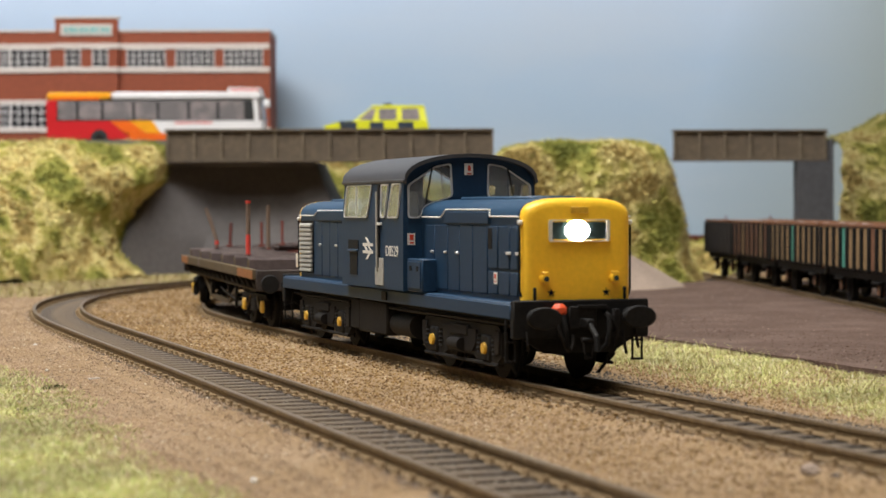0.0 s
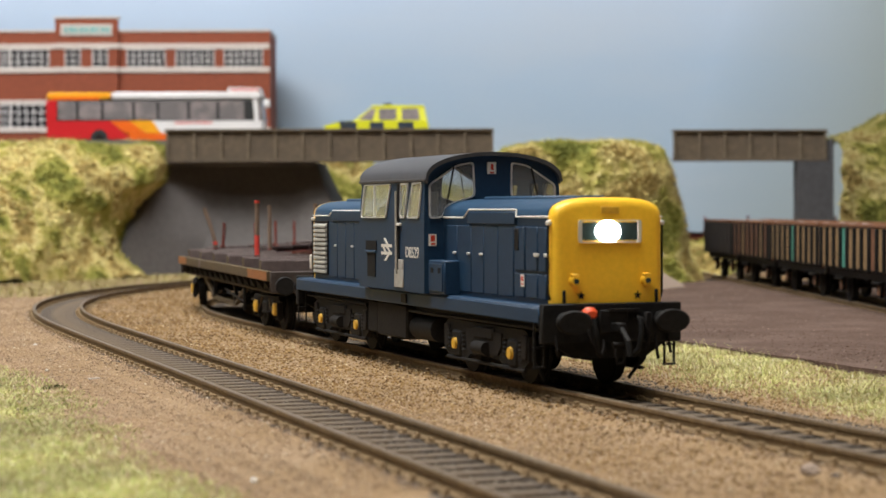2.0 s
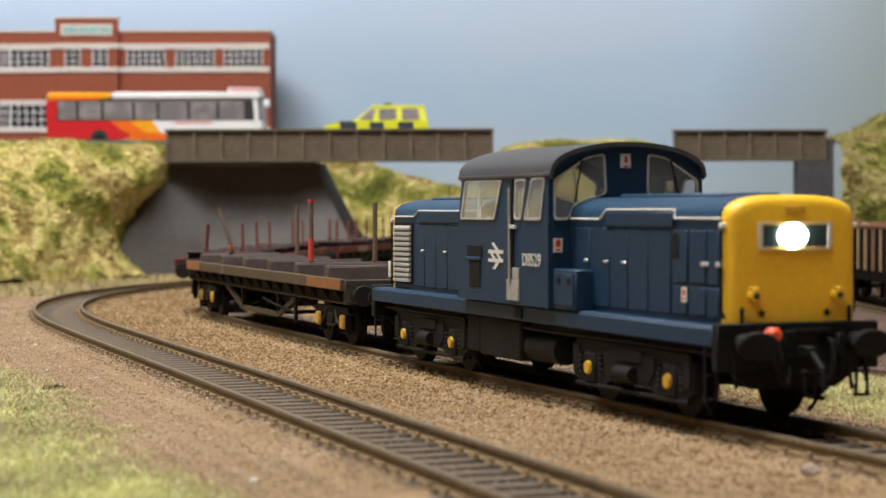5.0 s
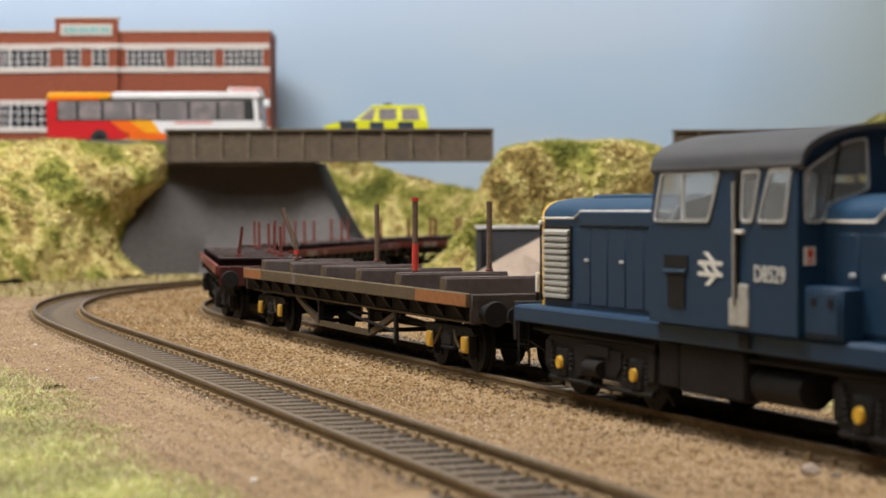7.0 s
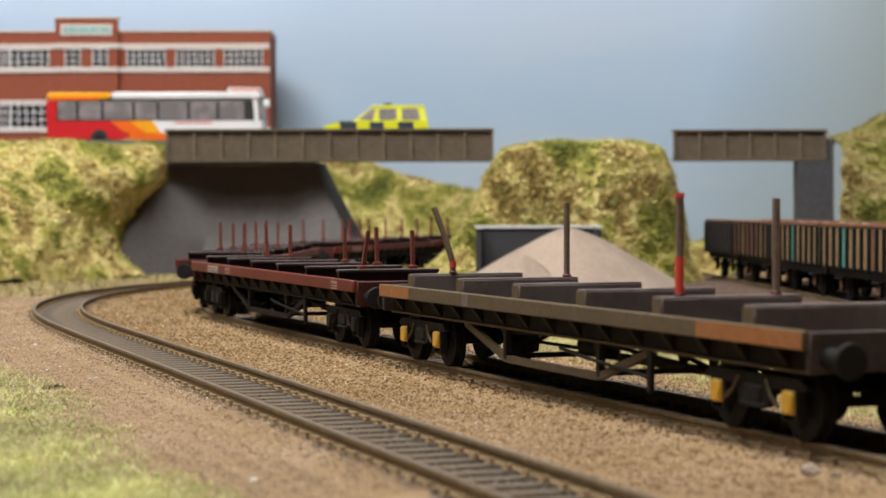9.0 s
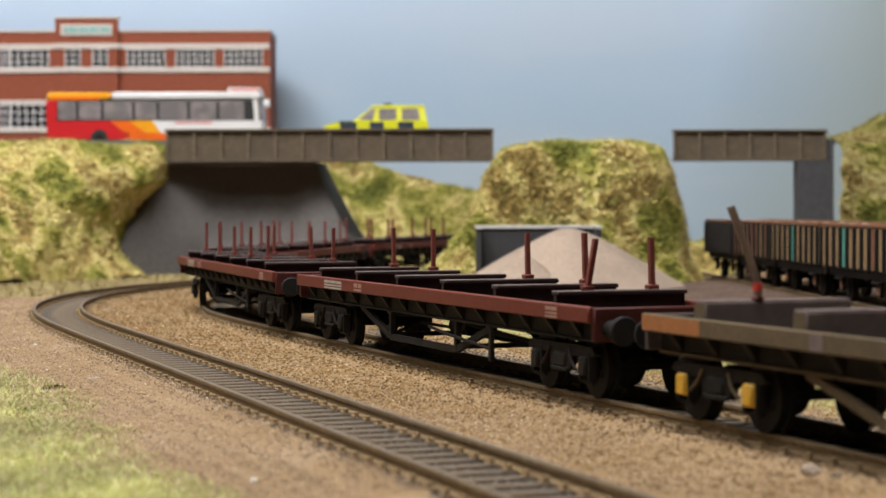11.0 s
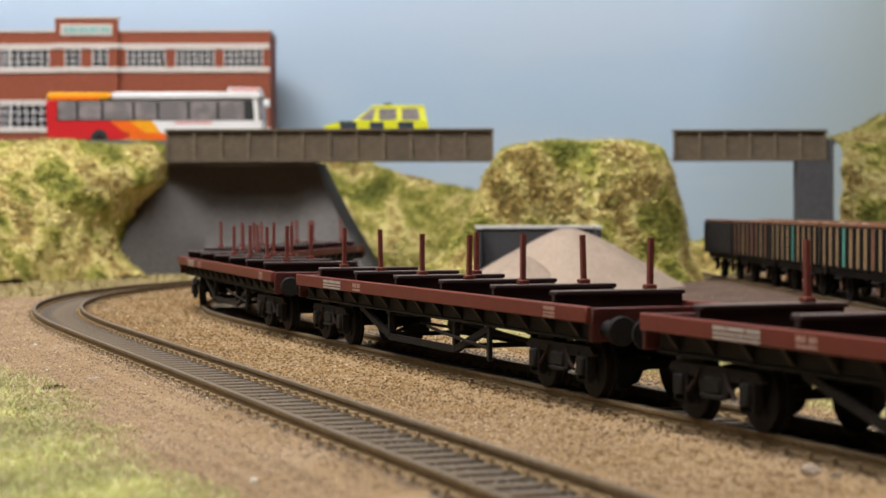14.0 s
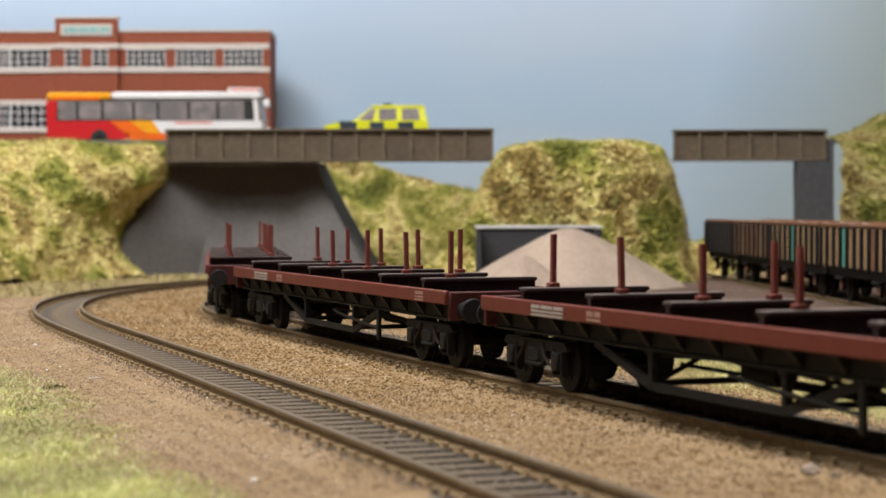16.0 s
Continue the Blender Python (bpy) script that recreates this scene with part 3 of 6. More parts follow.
def track(ln, a, b, label, pitch=7.6):
    t = thing("track", label, "railway track", kind="structure")
    for off in (-8.85, 8.85):
        rail_line(ln, a, b, off, t)
    me = shared_sleeper()
    s = a + 3
    while s < b:
        x, y, p = on(ln, s)
        ob = part("sleeper", me, None, t)
        ob.matrix_basis = pose(x * MM, y * MM, 0, 0, 0, math.degrees(p) + random.uniform(-1.2, 1.2))
        s += pitch
    return t


SLEEPERS = {}


def shared_sleeper():
    if "m" not in SLEEPERS:
        SLEEPERS["m"] = sleeper_mesh()
    return SLEEPERS["m"]


# ---- banks, walls and bridges ----
def bank(name, label, surf, nu, nv, density, clump, seed, lift=1.0, coat="clump"):
    """A bumpy bank from surf(u, v) with a coat of loose foliage clumps."""
    u, v = np.meshgrid(np.linspace(0, 1, nu), np.linspace(0, 1, nv))
    P = surf(u.ravel(), v.ravel())
    n0 = np.stack([fbm(P[:, 0] + P[:, 2], P[:, 1] - P[:, 2], 0.07, seed), fbm(P[:, 1] + 7, P[:, 2] + P[:, 0], 0.08, seed + 2), fbm(P[:, 2] + P[:, 1], P[:, 0], 0.07, seed + 4)], -1)
    P = P + n0 * 3.6 * lift
    i = (np.arange(nv - 1)[:, None] * nu + np.arange(nu - 1)[None]).ravel()
    f = np.stack([i, i + 1, i + nu + 1, i + nu], -1)
    t = thing(name, label, "embankment", kind="structure")
    soil = soup("soil", P, f, M[coat], t)
    soil.data.polygons.foreach_set("use_smooth", [True] * len(soil.data.polygons))
    # scatter: short fibres and crumbs standing on the faces
    def spots(n):
        q = np.random.randint(0, len(f), n)
        a, b = rnd(n)[:, None], rnd(n)[:, None]
        c0, c1, c2, c3 = (P[f[q, k]] for k in range(4))
        pos = c0 * (1 - a) * (1 - b) + c1 * a * (1 - b) + c2 * a * b + c3 * (1 - a) * b
        nrm = np.cross(c1 - c0, c3 - c0)
        nrm /= np.linalg.norm(nrm, axis=1)[:, None] + 1e-9
        flip = (nrm[:, 1] > 0.3) | (nrm[:, 2] < -0.2)
        nrm[flip] *= -1
        return pos, nrm
    n1, n2 = density // 2, density * 3 // 2
    pos, nrm = spots(n1)
    pos = pos + nrm * rnd(n1, -0.4, 1.2)[:, None]
    sz = clump * 0.6 * rnd(n1, 0.35, 1.3) ** 1.5
    base = OCT_V[None] * sz[:, None, None] * np.random.uniform(0.3, 1.5, (n1, 6, 1)) + np.random.normal(0, 0.25, (n1, 6, 3)) * sz[:, None, None]
    v1 = (base + pos[:, None]).reshape(-1, 3)
    f1 = (OCT_F[None] + 6 * np.arange(n1)[:, None, None]).reshape(-1, 3)
    pos, nrm = spots(n2)
    way = nrm * rnd(n2, 0.3, 1.0)[:, None] + np.random.normal(0, 0.55, (n2, 3)) + np.array([0, 0, 0.25])
    way /= np.linalg.norm(way, axis=1)[:, None]
    side = np.cross(way, np.random.normal(0, 1, (n2, 3)))
    side /= np.linalg.norm(side, axis=1)[:, None] + 1e-9
    ln, wd = (clump * rnd(n2, 0.6, 2.7))[:, None], rnd(n2, 0.1, 0.26)[:, None]
    v2 = np.stack([pos - side * wd, pos + side * wd, pos + way * ln], 1).reshape(-1, 3)
    f2 = (np.arange(n2)[:, None] * 3 + np.arange(3)[None]) + len(v1)
    vs, fs = np.concatenate([v1, v2]), np.concatenate([f1, f2])
    tuft = soup("foliage", vs, fs, M[coat])
    tagged(tuft, "mixed yellow-green scatter foliage on the bank", "foliage", kind="stuff")
    return t


def mixp(a, b, u):
    return np.asarray(a, float)[None] * (1 - u)[:, None] + np.asarray(b, float)[None] * u[:, None]


def banks():
    def left(u, v):
        x = -620 + (620 - 172) * u
        foot_y = np.interp(x, [-620, -310, -250, -205, -172], [1000, 1012, 1080, 1150, 1200])
        top_y = np.interp(x, [-620, -260, -200, -172], [1195, 1215, 1240, 1268])
        e = np.clip(v * 1.35, 0, 1)
        bulge = np.sin(e * math.pi) * 3
        y = foot_y + (top_y - foot_y) * e ** 1.25 - bulge + np.clip(v - 0.74, 0, 1) * 180
        z = -4 + (80.5 - np.clip((-205 - x) * 0.03, 0, 4)) * np.sin(e * math.pi / 2) ** 0.9
        xx = x + np.interp(e, [0, 0.05, 0.12, 0.24, 0.5, 1], [2, -8, -15, -17, 4, 17]) * np.clip((x + 225) / 53, 0, 1)
        y = y + 60 * np.clip((u - 0.975) / 0.025, 0, 1) ** 2 * np.clip(1.6 - v * 1.6, 0, 1)
        return np.stack([xx, y, z], -1)
    bank("embankment_west", "grassy yellow-green bank rising to the upper road", left, 110, 50, 62000, 1.9, 0.3, 1.5, "clump_pale")

    def hill(u, v):
        # free-standing knoll between the two bridges
        a = math.pi * (1.0 - u)
        cx, cy = 75.0, 1112.0
        prof = np.interp(v, [0, 0.2, 0.45, 0.7, 0.86, 0.95, 1], [1.22, 1.04, 0.96, 0.9, 0.78, 0.5, 0.0])
        zz = np.interp(v, [0, 0.2, 0.45, 0.7, 0.86, 0.95, 1], [-5, 12, 36, 56, 67.5, 71.5, 72])
        ca, sa = np.cos(a), np.sin(a)
        ex = np.sign(ca) * np.abs(ca) ** 0.55 * 52.5
        ey = -np.abs(sa) ** 0.6 * 42
        low = (1 - v) ** 2
        west = np.clip(-ca, 0, 1)
        return np.stack([cx + ex * prof * (1 + 0.42 * low * west) + np.where(ca < 0, -3 * (1 - v), 2), cy + ey * prof - 30 * west * (0.4 + 0.6 * low), zz], -1)
    bank("embankment_centre", "steep knoll covered in yellow-green foliage", hill, 80, 40, 42000, 1.7, 1.9, 0.8)

    def behind(u, v):
        x = -100 + 200 * u
        top = np.interp(x, [-95, -68, -34, 0, 34, 100], [80, 74, 60, 52, 48, 48])
        return np.stack([x - 12 * (1 - v), 1405 + 45 * v + 6 * np.sin(u * 9), -5 + (top + 5) * np.sin(v * math.pi / 2)], -1)
    bank("embankment_north", "low green bank behind the bridge opening", behind, 50, 24, 15000, 1.9, 3.1)

    def east(u, v):
        x = 245 + 330 * u
        top = np.interp(x, [240, 262, 285, 330, 600], [78, 82, 95, 106, 110])
        e = np.clip(v * 1.3, 0, 1)
        return np.stack([x - 9 * (1 - e), 1215 + 58 * e ** 1.3 + np.clip(v - 0.77, 0, 1) * 260 - 10 * np.sin(e * math.pi) + 8 * np.sin(u * 22), -5 + (top + 5) * np.sin(e * math.pi / 2) ** 0.8], -1)
    bank("embankment_east", "tall olive-yellow bank beside the side bridge, darkened for its weaker light", east, 70, 36, 30000, 1.9, 4.4, coat="clump_shaded")

    def verge(u, v):
        x = 118 + 60 * u
        return np.stack([x, 1190 + 60 * v + 5 * np.sin(u * 12), -5 + (23 + 4 * np.sin(u * 8)) * np.sin(v * math.pi / 2)], -1)
    bank("embankment_verge", "low overgrown verge under the side bridge", verge, 24, 12, 3500, 1.8, 5.2)


def girder(x0, x1, y, z0, z1, label, ribs, slant=0.0):
    g = thing("bridge", label, "bridge", kind="structure")
    part("web", Build().box(x0, x1, y, y + 2.0, z0 + 1.2, z1 - 1.2), M["girder"], g)
    part("flange", Build().box(x0 - 0.6, x1 + 0.6, y - 2.2, y + 4.0, z1 - 1.6, z1, 0.3), M["girder"], g)
    part("flange", Build().box(x0 - 0.6, x1 + 0.6, y - 2.2, y + 4.0, z0, z0 + 1.6, 0.3), M["girder"], g)
    for i in range(ribs + 1):
        x = x0 + 0.8 + (x1 - x0 - 1.6) * i / ribs
        part("rib", Build().prism([(x - 0.7, z0 + 1.6), (x + 0.7, z0 + 1.6), (x + 0.6, z1 - 1.6), (x - 0.6, z1 - 1.6)], "y", y - 1.7, y), M["rib"], g)
    part("deck", Build().box(x0 + 14, x1 - 1, y + 4, y + 83, 77.3, 79.8), M["tarmac"], g, "grey road deck")
    return g


def bridges():
    girder(-168.5, 30.8, 1240, 65.3, 85.6, "weathered brown plate girder road bridge", 12)
    girder(144.8, 241.0, 1280, 66.2, 86.0, "short weathered brown plate girder bridge", 6)
    ab = thing("abutment", "sloping grey concrete bridge abutment with wing walls", "bridge abutment", kind="structure")
    # one battered wall, its plan bulging forward and its wings splaying towards the foot
    top = [(-222, 1310), (-208, 1264), (-170, 1254), (-140, 1272), (-95, 1272), (-84, 1262), (-79, 1262), (-76, 1330)]
    foot = [(-262, 1310), (-244, 1205), (-197, 1190), (-150, 1244), (-95, 1250), (-64, 1240), (-45, 1242), (-38, 1330)]
    rings = []
    for k in range(9):
        u = k / 8
        rings.append([(a[0] + (b[0] - a[0]) * u ** 1.15, a[1] + (b[1] - a[1]) * u ** 1.15, 66.0 - 70.0 * u) for a, b in zip(top, foot)])
    part("wall", Build().loft(rings), M["conc"], ab)
    part("bearing_shelf", Build().box(-171, -79, 1241, 1300, 63.6, 65.2, 0.4), M["conc"], ab)
    pier = thing("bridge_pier", "dark grey concrete pier under the side bridge", "bridge pier", kind="structure")
    part("column", Build().prism([(222.3, -4), (242.5, -4), (242, 66.1), (222, 66.1)], "y", 1276, 1290), M["dark_conc"], pier)
    part("coping", Build().box(242.2, 244.6, 1274, 1300, -4, 80, 0.4), M["dark_conc"], pier)


def upper_road():
    r = thing("road", "grey road on top of the embankment", "road", kind="structure")
    part("carriageway", Build().box(-640, -168.6, 1262, 1600, 70, 79.8), M["tarmac"], r)
    part("kerb", Build().box(-640, -169, 1447, 1451, 79.8, 81.4, 0.4), M["paleedge"], r)


def backdrop():
    b = Build()
    # board with a rounded corner on the east side
    pts = [(-900, 1590), (230, 1590)]
    for k in range(1, 13):
        a = math.pi / 2 * k / 12
        pts.append((230 + 260 * math.sin(a), 1330 + 260 * math.cos(a)))
    pts.append((490, 1255))
    out = [(x + (0 if x < 240 else 6), y + 6) for x, y in pts]
    poly = pts + out[::-1]
    n = len(pts)
    vs, fs = [], []
    for z in (-8, 520):
        vs += [(x, y, z) for x, y in poly]
    m = len(poly)
    for i in range(m):
        fs.append((i, (i + 1) % m, m + (i + 1) % m, m + i))
    for i in range(n - 1):
        fs.append((i, i + 1, m - 2 - i, m - 1 - i))
        fs.append((m + i, m + i + 1, m + m - 2 - i, m + m - 1 - i))
    b.add(vs, fs)
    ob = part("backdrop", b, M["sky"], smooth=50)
    tagged(ob, "pale blue painted sky backboard with faint clouds", "backdrop", kind="structure")


def yard():
    b = Build()
    ys = np.linspace(400, 1090, 70)
    near = [(max(yard_edge(y), -6) + 0.8 * math.sin(y * 0.11), y) for y in ys]
    last = near[-1][1]
    poly = near + [(230, last), (230, 400)]
    rings = Build()
    vs = [(x, y, -2.0 - 0.2 * math.sin(x * 0.1)) for x, y in poly] + [(x, y, -5.0) for x, y in poly]
    n = len(poly)
    rings.add(vs, [tuple(range(n)), tuple(range(n, 2 * n))[::-1]] + [(i, (i + 1) % n, n + (i + 1) % n, n + i) for i in range(n)])
    tagged(part("yard", rings, M["road"], smooth=0), "flat pinkish brown yard surface beside the siding", "yard", kind="structure")


def pile(name, cx, cy, r, h, label, seed):
    nu, nv = 72, 26
    u, v = np.meshgrid(np.linspace(0, 2 * math.pi, nu), np.linspace(0, 1, nv))
    u, v = u.ravel(), v.ravel()
    rr = r * v * (1 + 0.06 * np.sin(u * 3 + seed) + 0.03 * np.sin(u * 7))
    x, y = cx + rr * np.cos(u), cy + rr * np.sin(u) * 0.85
    z = -4 + h * (1.13 - np.sqrt(v * v * 1.27 + 0.035)) * np.clip((1.0 - v) * 9, 0, 1) ** 0.3 + 0.3 * fbm(x, y, 0.12, seed)
    i = (np.arange(nv - 1)[:, None] * nu + np.arange(nu - 1)[None]).ravel()
    ob = soup(name, np.stack([x, y, z], -1), np.stack([i, i + nu, i + nu + 1, i + 1], -1), M["sand"])
    ob.data.polygons.foreach_set("use_smooth", [True] * len(ob.data.polygons))
    return tagged(ob, label, "sand pile")


def bunker():
    t = thing("bunker", "open dark timber storage bunker with a pale coping", "bunker")
    part("back_board", Build().box(17, 80, 1052, 1054.5, -4, 26.4, 0.3), M["coal"], t)
    part("side_board", Build().box(17, 19.5, 1030, 1052, -4, 26.4, 0.3), M["coal"], t)
    part("side_board", Build().box(77.5, 80, 1030, 1052, -4, 26.4, 0.3), M["coal"], t)
    part("coping", Build().box(16.4, 80.6, 1051, 1056, 26.4, 28.2, 0.4), M["paleedge"], t)
    part("coping", Build().box(16.4, 20.0, 1029, 1051, 26.4, 28.2, 0.4), M["paleedge"], t)
    part("coping", Build().box(77, 80.6, 1029, 1051, 26.4, 28.2, 0.4), M["paleedge"], t)


def bits():
    """Stray stones and a twig lying beside the tracks."""
    def lump(x, y, r, name, m, label):
        rings = []
        for k, q in enumerate((0.55, 1.0, 0.9, 0.4)):
            rings.append([(x + math.cos(g) * r * q * random.uniform(0.85, 1.15), y + math.sin(g) * r * q * random.uniform(0.85, 1.15), -3.3 + r * 1.2 * k / 3) for g in np.linspace(0, 2 * math.pi, 9, endpoint=False)])
        tagged(part(name, Build().loft(rings), M[m], smooth=0), label, name)
    lump(55.5, 307.0, 1.6, "stone", "sand", "pale stone lying beside the running rail")
    lump(58.5, 302.0, 1.0, "stone", "sleeper", "small brown stone beside the running rail")
    lump(-28.2, 302.0, 0.55, "stone", "white", "tiny white stone chip on the sandy ground")
    for x, y, r in ((-88.7, 462.0, 1.6), (-83.0, 406.0, 1.1)):
        px, py = np.random.normal(x, r, 80), np.random.normal(y, r * 1.4, 80)
        blades("tuft", px, py, ground_z(px, py), rnd(80, 0.4, 1.2), rnd(80, 0.2, 1.4), 0.1, "dark green mossy tuft in the grass", "moss")
    for x, y, r in ((-121.0, 603.0, 0.6), (-99.5, 510.0, 0.45), (-91.0, 441.0, 0.4)):
        lump(x, y, r, "stone", "white", "tiny white stone chip on the sandy ground")
    tagged(part("twig", Build().rod([(-84.2, 482, -2.9), (-81.4, 481.5, -2.7)], 0.2, 6), M["stone"]), "short pale twig lying on the ground", "twig")


# ---- the factory, bus and car on the upper road ----
def factory():
    Y = 1500.0
    t = thing("factory", "two-storey orange-red brick factory with cream bands and steel windows", "building", at=(0, 0, 0), turn=0)
    x1, z0 = -127.3, 79.8
    part("wall", Build().box(-560, x1, Y, Y + 60, z0, 167, 0.5), M["brick"], t)
    part("wall", Build().box(-284, -238, Y - 4.5, Y, z0, 176.5, 0.4), M["brick"], t, "projecting brick entrance bay")
    part("roof", Build().box(-560, x1 + 0.4, Y - 0.8, Y + 60, 167, 168.8, 0.3), M["stone"], t)
    part("parapet_cap", Build().box(-285, -237, Y - 5.3, Y + 4, 176.5, 178.2, 0.3), M["stone"], t)
    for za, zb in ((154.5, 158.6), (137.2, 141.2), (114.2, 117.4), (93.5, 97)):
        part("band", Build().box(-560, -284.2, Y - 1.2, Y, za, zb, 0.2), M["stone"], t)
        part("band", Build().box(-284.8, -237.2, Y - 5.6, Y - 4.5, za, zb, 0.2), M["stone"], t)
        part("band", Build().box(-237.8, x1 + 0.3, Y - 1.2, Y, za, zb, 0.2), M["stone"], t)
    sign = part("sign", Build().box(-280, -242, Y - 5.6, Y - 4.5, 164, 172.5, 0.2), M["stone"], t, "cream name board with teal lettering")
    b = Build()
    for i in range(9):
        w = (2.6, 3.2, 2.2, 3.0)[i % 4]
        b.box(-277 + i * 3.8, -277 + i * 3.8 + w, Y - 5.9, Y - 5.6, 166, 170.6)
    part("lettering", b, M["teal"], sign)

    def window(cx, za, zb, w, y, cols):
        wn = part("window", Build().box(cx - w / 2, cx + w / 2, y - 0.5, y - 0.1, za, zb), M["winglass"], t)
        fr = Build()
        for i in range(cols + 1):
            x = cx - w / 2 + w * i / cols
            fr.box(x - 0.3, x + 0.3, y - 1.0, y - 0.5, za, zb)
        for k in range(4):
            z = za + (zb - za) * k / 3
            fr.box(cx - w / 2 - 0.4, cx + w / 2 + 0.4, y - 1.05, y - 0.5, z - 0.27, z + 0.27)
        part("window_frame", fr, M["bus_white"], wn)
    for za, zb in ((141.4, 154.3), (97.2, 113.9)):
        for cx, w, c in ((-397, 28, 5), (-360, 28, 5), (-322, 7.0, 2), (-303.5, 28, 5), (-218, 28, 6), (-182, 28, 6), (-146.5, 28, 6)):
            window(cx, za, zb, w, Y, c)
        window(-271, za, zb, 11, Y - 4.5, 2)
        window(-251, za, zb, 11, Y - 4.5, 2)
    part("corner_pilaster", Build().box(x1 - 3, x1 + 0.6, Y - 1.0, Y, z0, 167, 0.2), M["brick"], t)


def wheel(name, x, y, z, r, w, parent):
    wl = part(name, Build().cyl((x, y, z), (x, y + w, z), r, n=20), M["tyre"], parent)
    part("hub", Build().cyl((x, y - 0.3, z), (x, y + 0.2, z), r * 0.5, n=14), M["frame_brown"], wl)


def bus():
    y0, y1, z0 = 1392.0, 1424.0, 79.8
    xa, xb = -270.5, -123.0
    t = thing("bus", "red, orange and white single-deck model bus parked on the road", "bus")
    def side(name, poly, m, lab=""):
        part(name, Build().prism(poly, "y", y0, y1), M[m], t, lab)
    part("chassis", Build().box(xa + 2, xb - 2, y0 + 1, y1 - 1, z0 + 2.5, z0 + 6), M["tyre"], t)
    side("body", [(xa, z0 + 5), (xa + 58, z0 + 5), (xa + 43, z0 + 17.5), (xa, z0 + 17.5)], "bus_red", "red rear body panels")
    side("skirt", [(xa + 58.2, z0 + 4), (xb - 2, z0 + 4), (xb - 2, z0 + 9), (xa + 55, z0 + 9)], "bus_orange", "orange skirt")
    side("stripe", [(xa + 43.2, z0 + 17.5), (xa + 53.5, z0 + 9.1), (xa + 68, z0 + 9.1), (xa + 56, z0 + 17.5)], "bus_orange", "orange swoosh")
    side("stripe", [(xa + 56.2, z0 + 17.5), (xa + 68.2, z0 + 9.1), (xa + 78, z0 + 9.1), (xa + 72, z0 + 17.5)], "bus_amber", "amber swoosh")
    side("panel", [(xa + 72.2, z0 + 17.5), (xa + 78.2, z0 + 9.1), (xb - 1, z0 + 9.1), (xb, z0 + 17.5)], "bus_white", "white lower panels")
    part("window_band", Build().box(xa + 0.6, xb - 4, y0 + 0.5, y1 - 0.5, z0 + 17.5, z0 + 31.5), M["tyre"], t, "dark glazing band")
    part("rear_panel", Build().box(xa - 0.3, xa + 7, y0 - 0.1, y1 + 0.1, z0 + 17.5, z0 + 31.5, 0.4), M["bus_red"], t)
    for i, (a, b) in enumerate(((8, 20), (22, 37), (39, 58.5), (60.5, 75), (77, 96), (98, 116), (118, 135))):
        part("window", Build().box(xa + a, xa + b, y0 + 0.1, y0 + 0.5, z0 + 18.2, z0 + 31.0, 0.1), M["busglass"], t)
    side("front_pillar", [(xb - 5.5, z0 + 17.6), (xb - 2.6, z0 + 17.6), (xb - 3.5, z0 + 31.6), (xb - 6.5, z0 + 31.6)], "bus_white")
    part("windscreen", Build().prism([(xb - 2.4, z0 + 17.6), (xb + 0.2, z0 + 17.6), (xb - 1.2, z0 + 31.6), (xb - 3.3, z0 + 31.6)], "y", y0 + 1.5, y1 - 1.5), M["busglass"], t)
    part("roof", Build().box(xa + 44, xb - 0.5, y0, y1, z0 + 31.6, z0 + 37.2, 1.6), M["bus_white"], t, "white roof")
    part("roof", Build().box(xa, xa + 43.8, y0, y1, z0 + 31.6, z0 + 37.0, 1.4), M["bus_amber"], t, "amber and orange rear roof")
    part("roof_stripe", Build().box(xa + 4, xa + 36, y0 - 0.25, y0, z0 + 31.8, z0 + 33.6), M["bus_orange"], t)
    part("destination_box", Build().box(xb - 24, xb - 2, y0 + 3, y1 - 3, z0 + 37.2, z0 + 40.2, 0.6), M["bus_white"], t, "white roof advert board")
    b = Build()
    for i in range(6):
        b.box(xb - 22 + i * 3.3, xb - 22 + i * 3.3 + 2.4, y0 + 2.8, y0 + 3, z0 + 38, z0 + 39.5)
    part("lettering", b, M["red"], t)
    b = Build()
    for i in range(8):
        b.box(xa + 88 + i * 3.2, xa + 88 + i * 3.2 + 2.4, y0 - 0.15, y0, z0 + 15.4, z0 + 16.8)
    part("lettering", b, M["red"], t)
    part("mirror", Build().box(xb + 1, xb + 5, y0 - 1, y0 + 3, z0 + 26, z0 + 32, 0.8), M["bus_white"], t)
    part("mirror_arm", Build().rod([(xb - 1, y0 + 1, z0 + 33), (xb + 3, y0 + 1, z0 + 33), (xb + 3, y0 + 1, z0 + 31)], 0.5), M["tyre"], t)
    for x in (xa + 36, xb - 28):
        wheel("wheel", x, y0 - 0.3, z0 + 5.8, 5.8, 4, t)
        wheel("wheel", x, y1 - 3.7, z0 + 5.8, 5.8, 4, t)


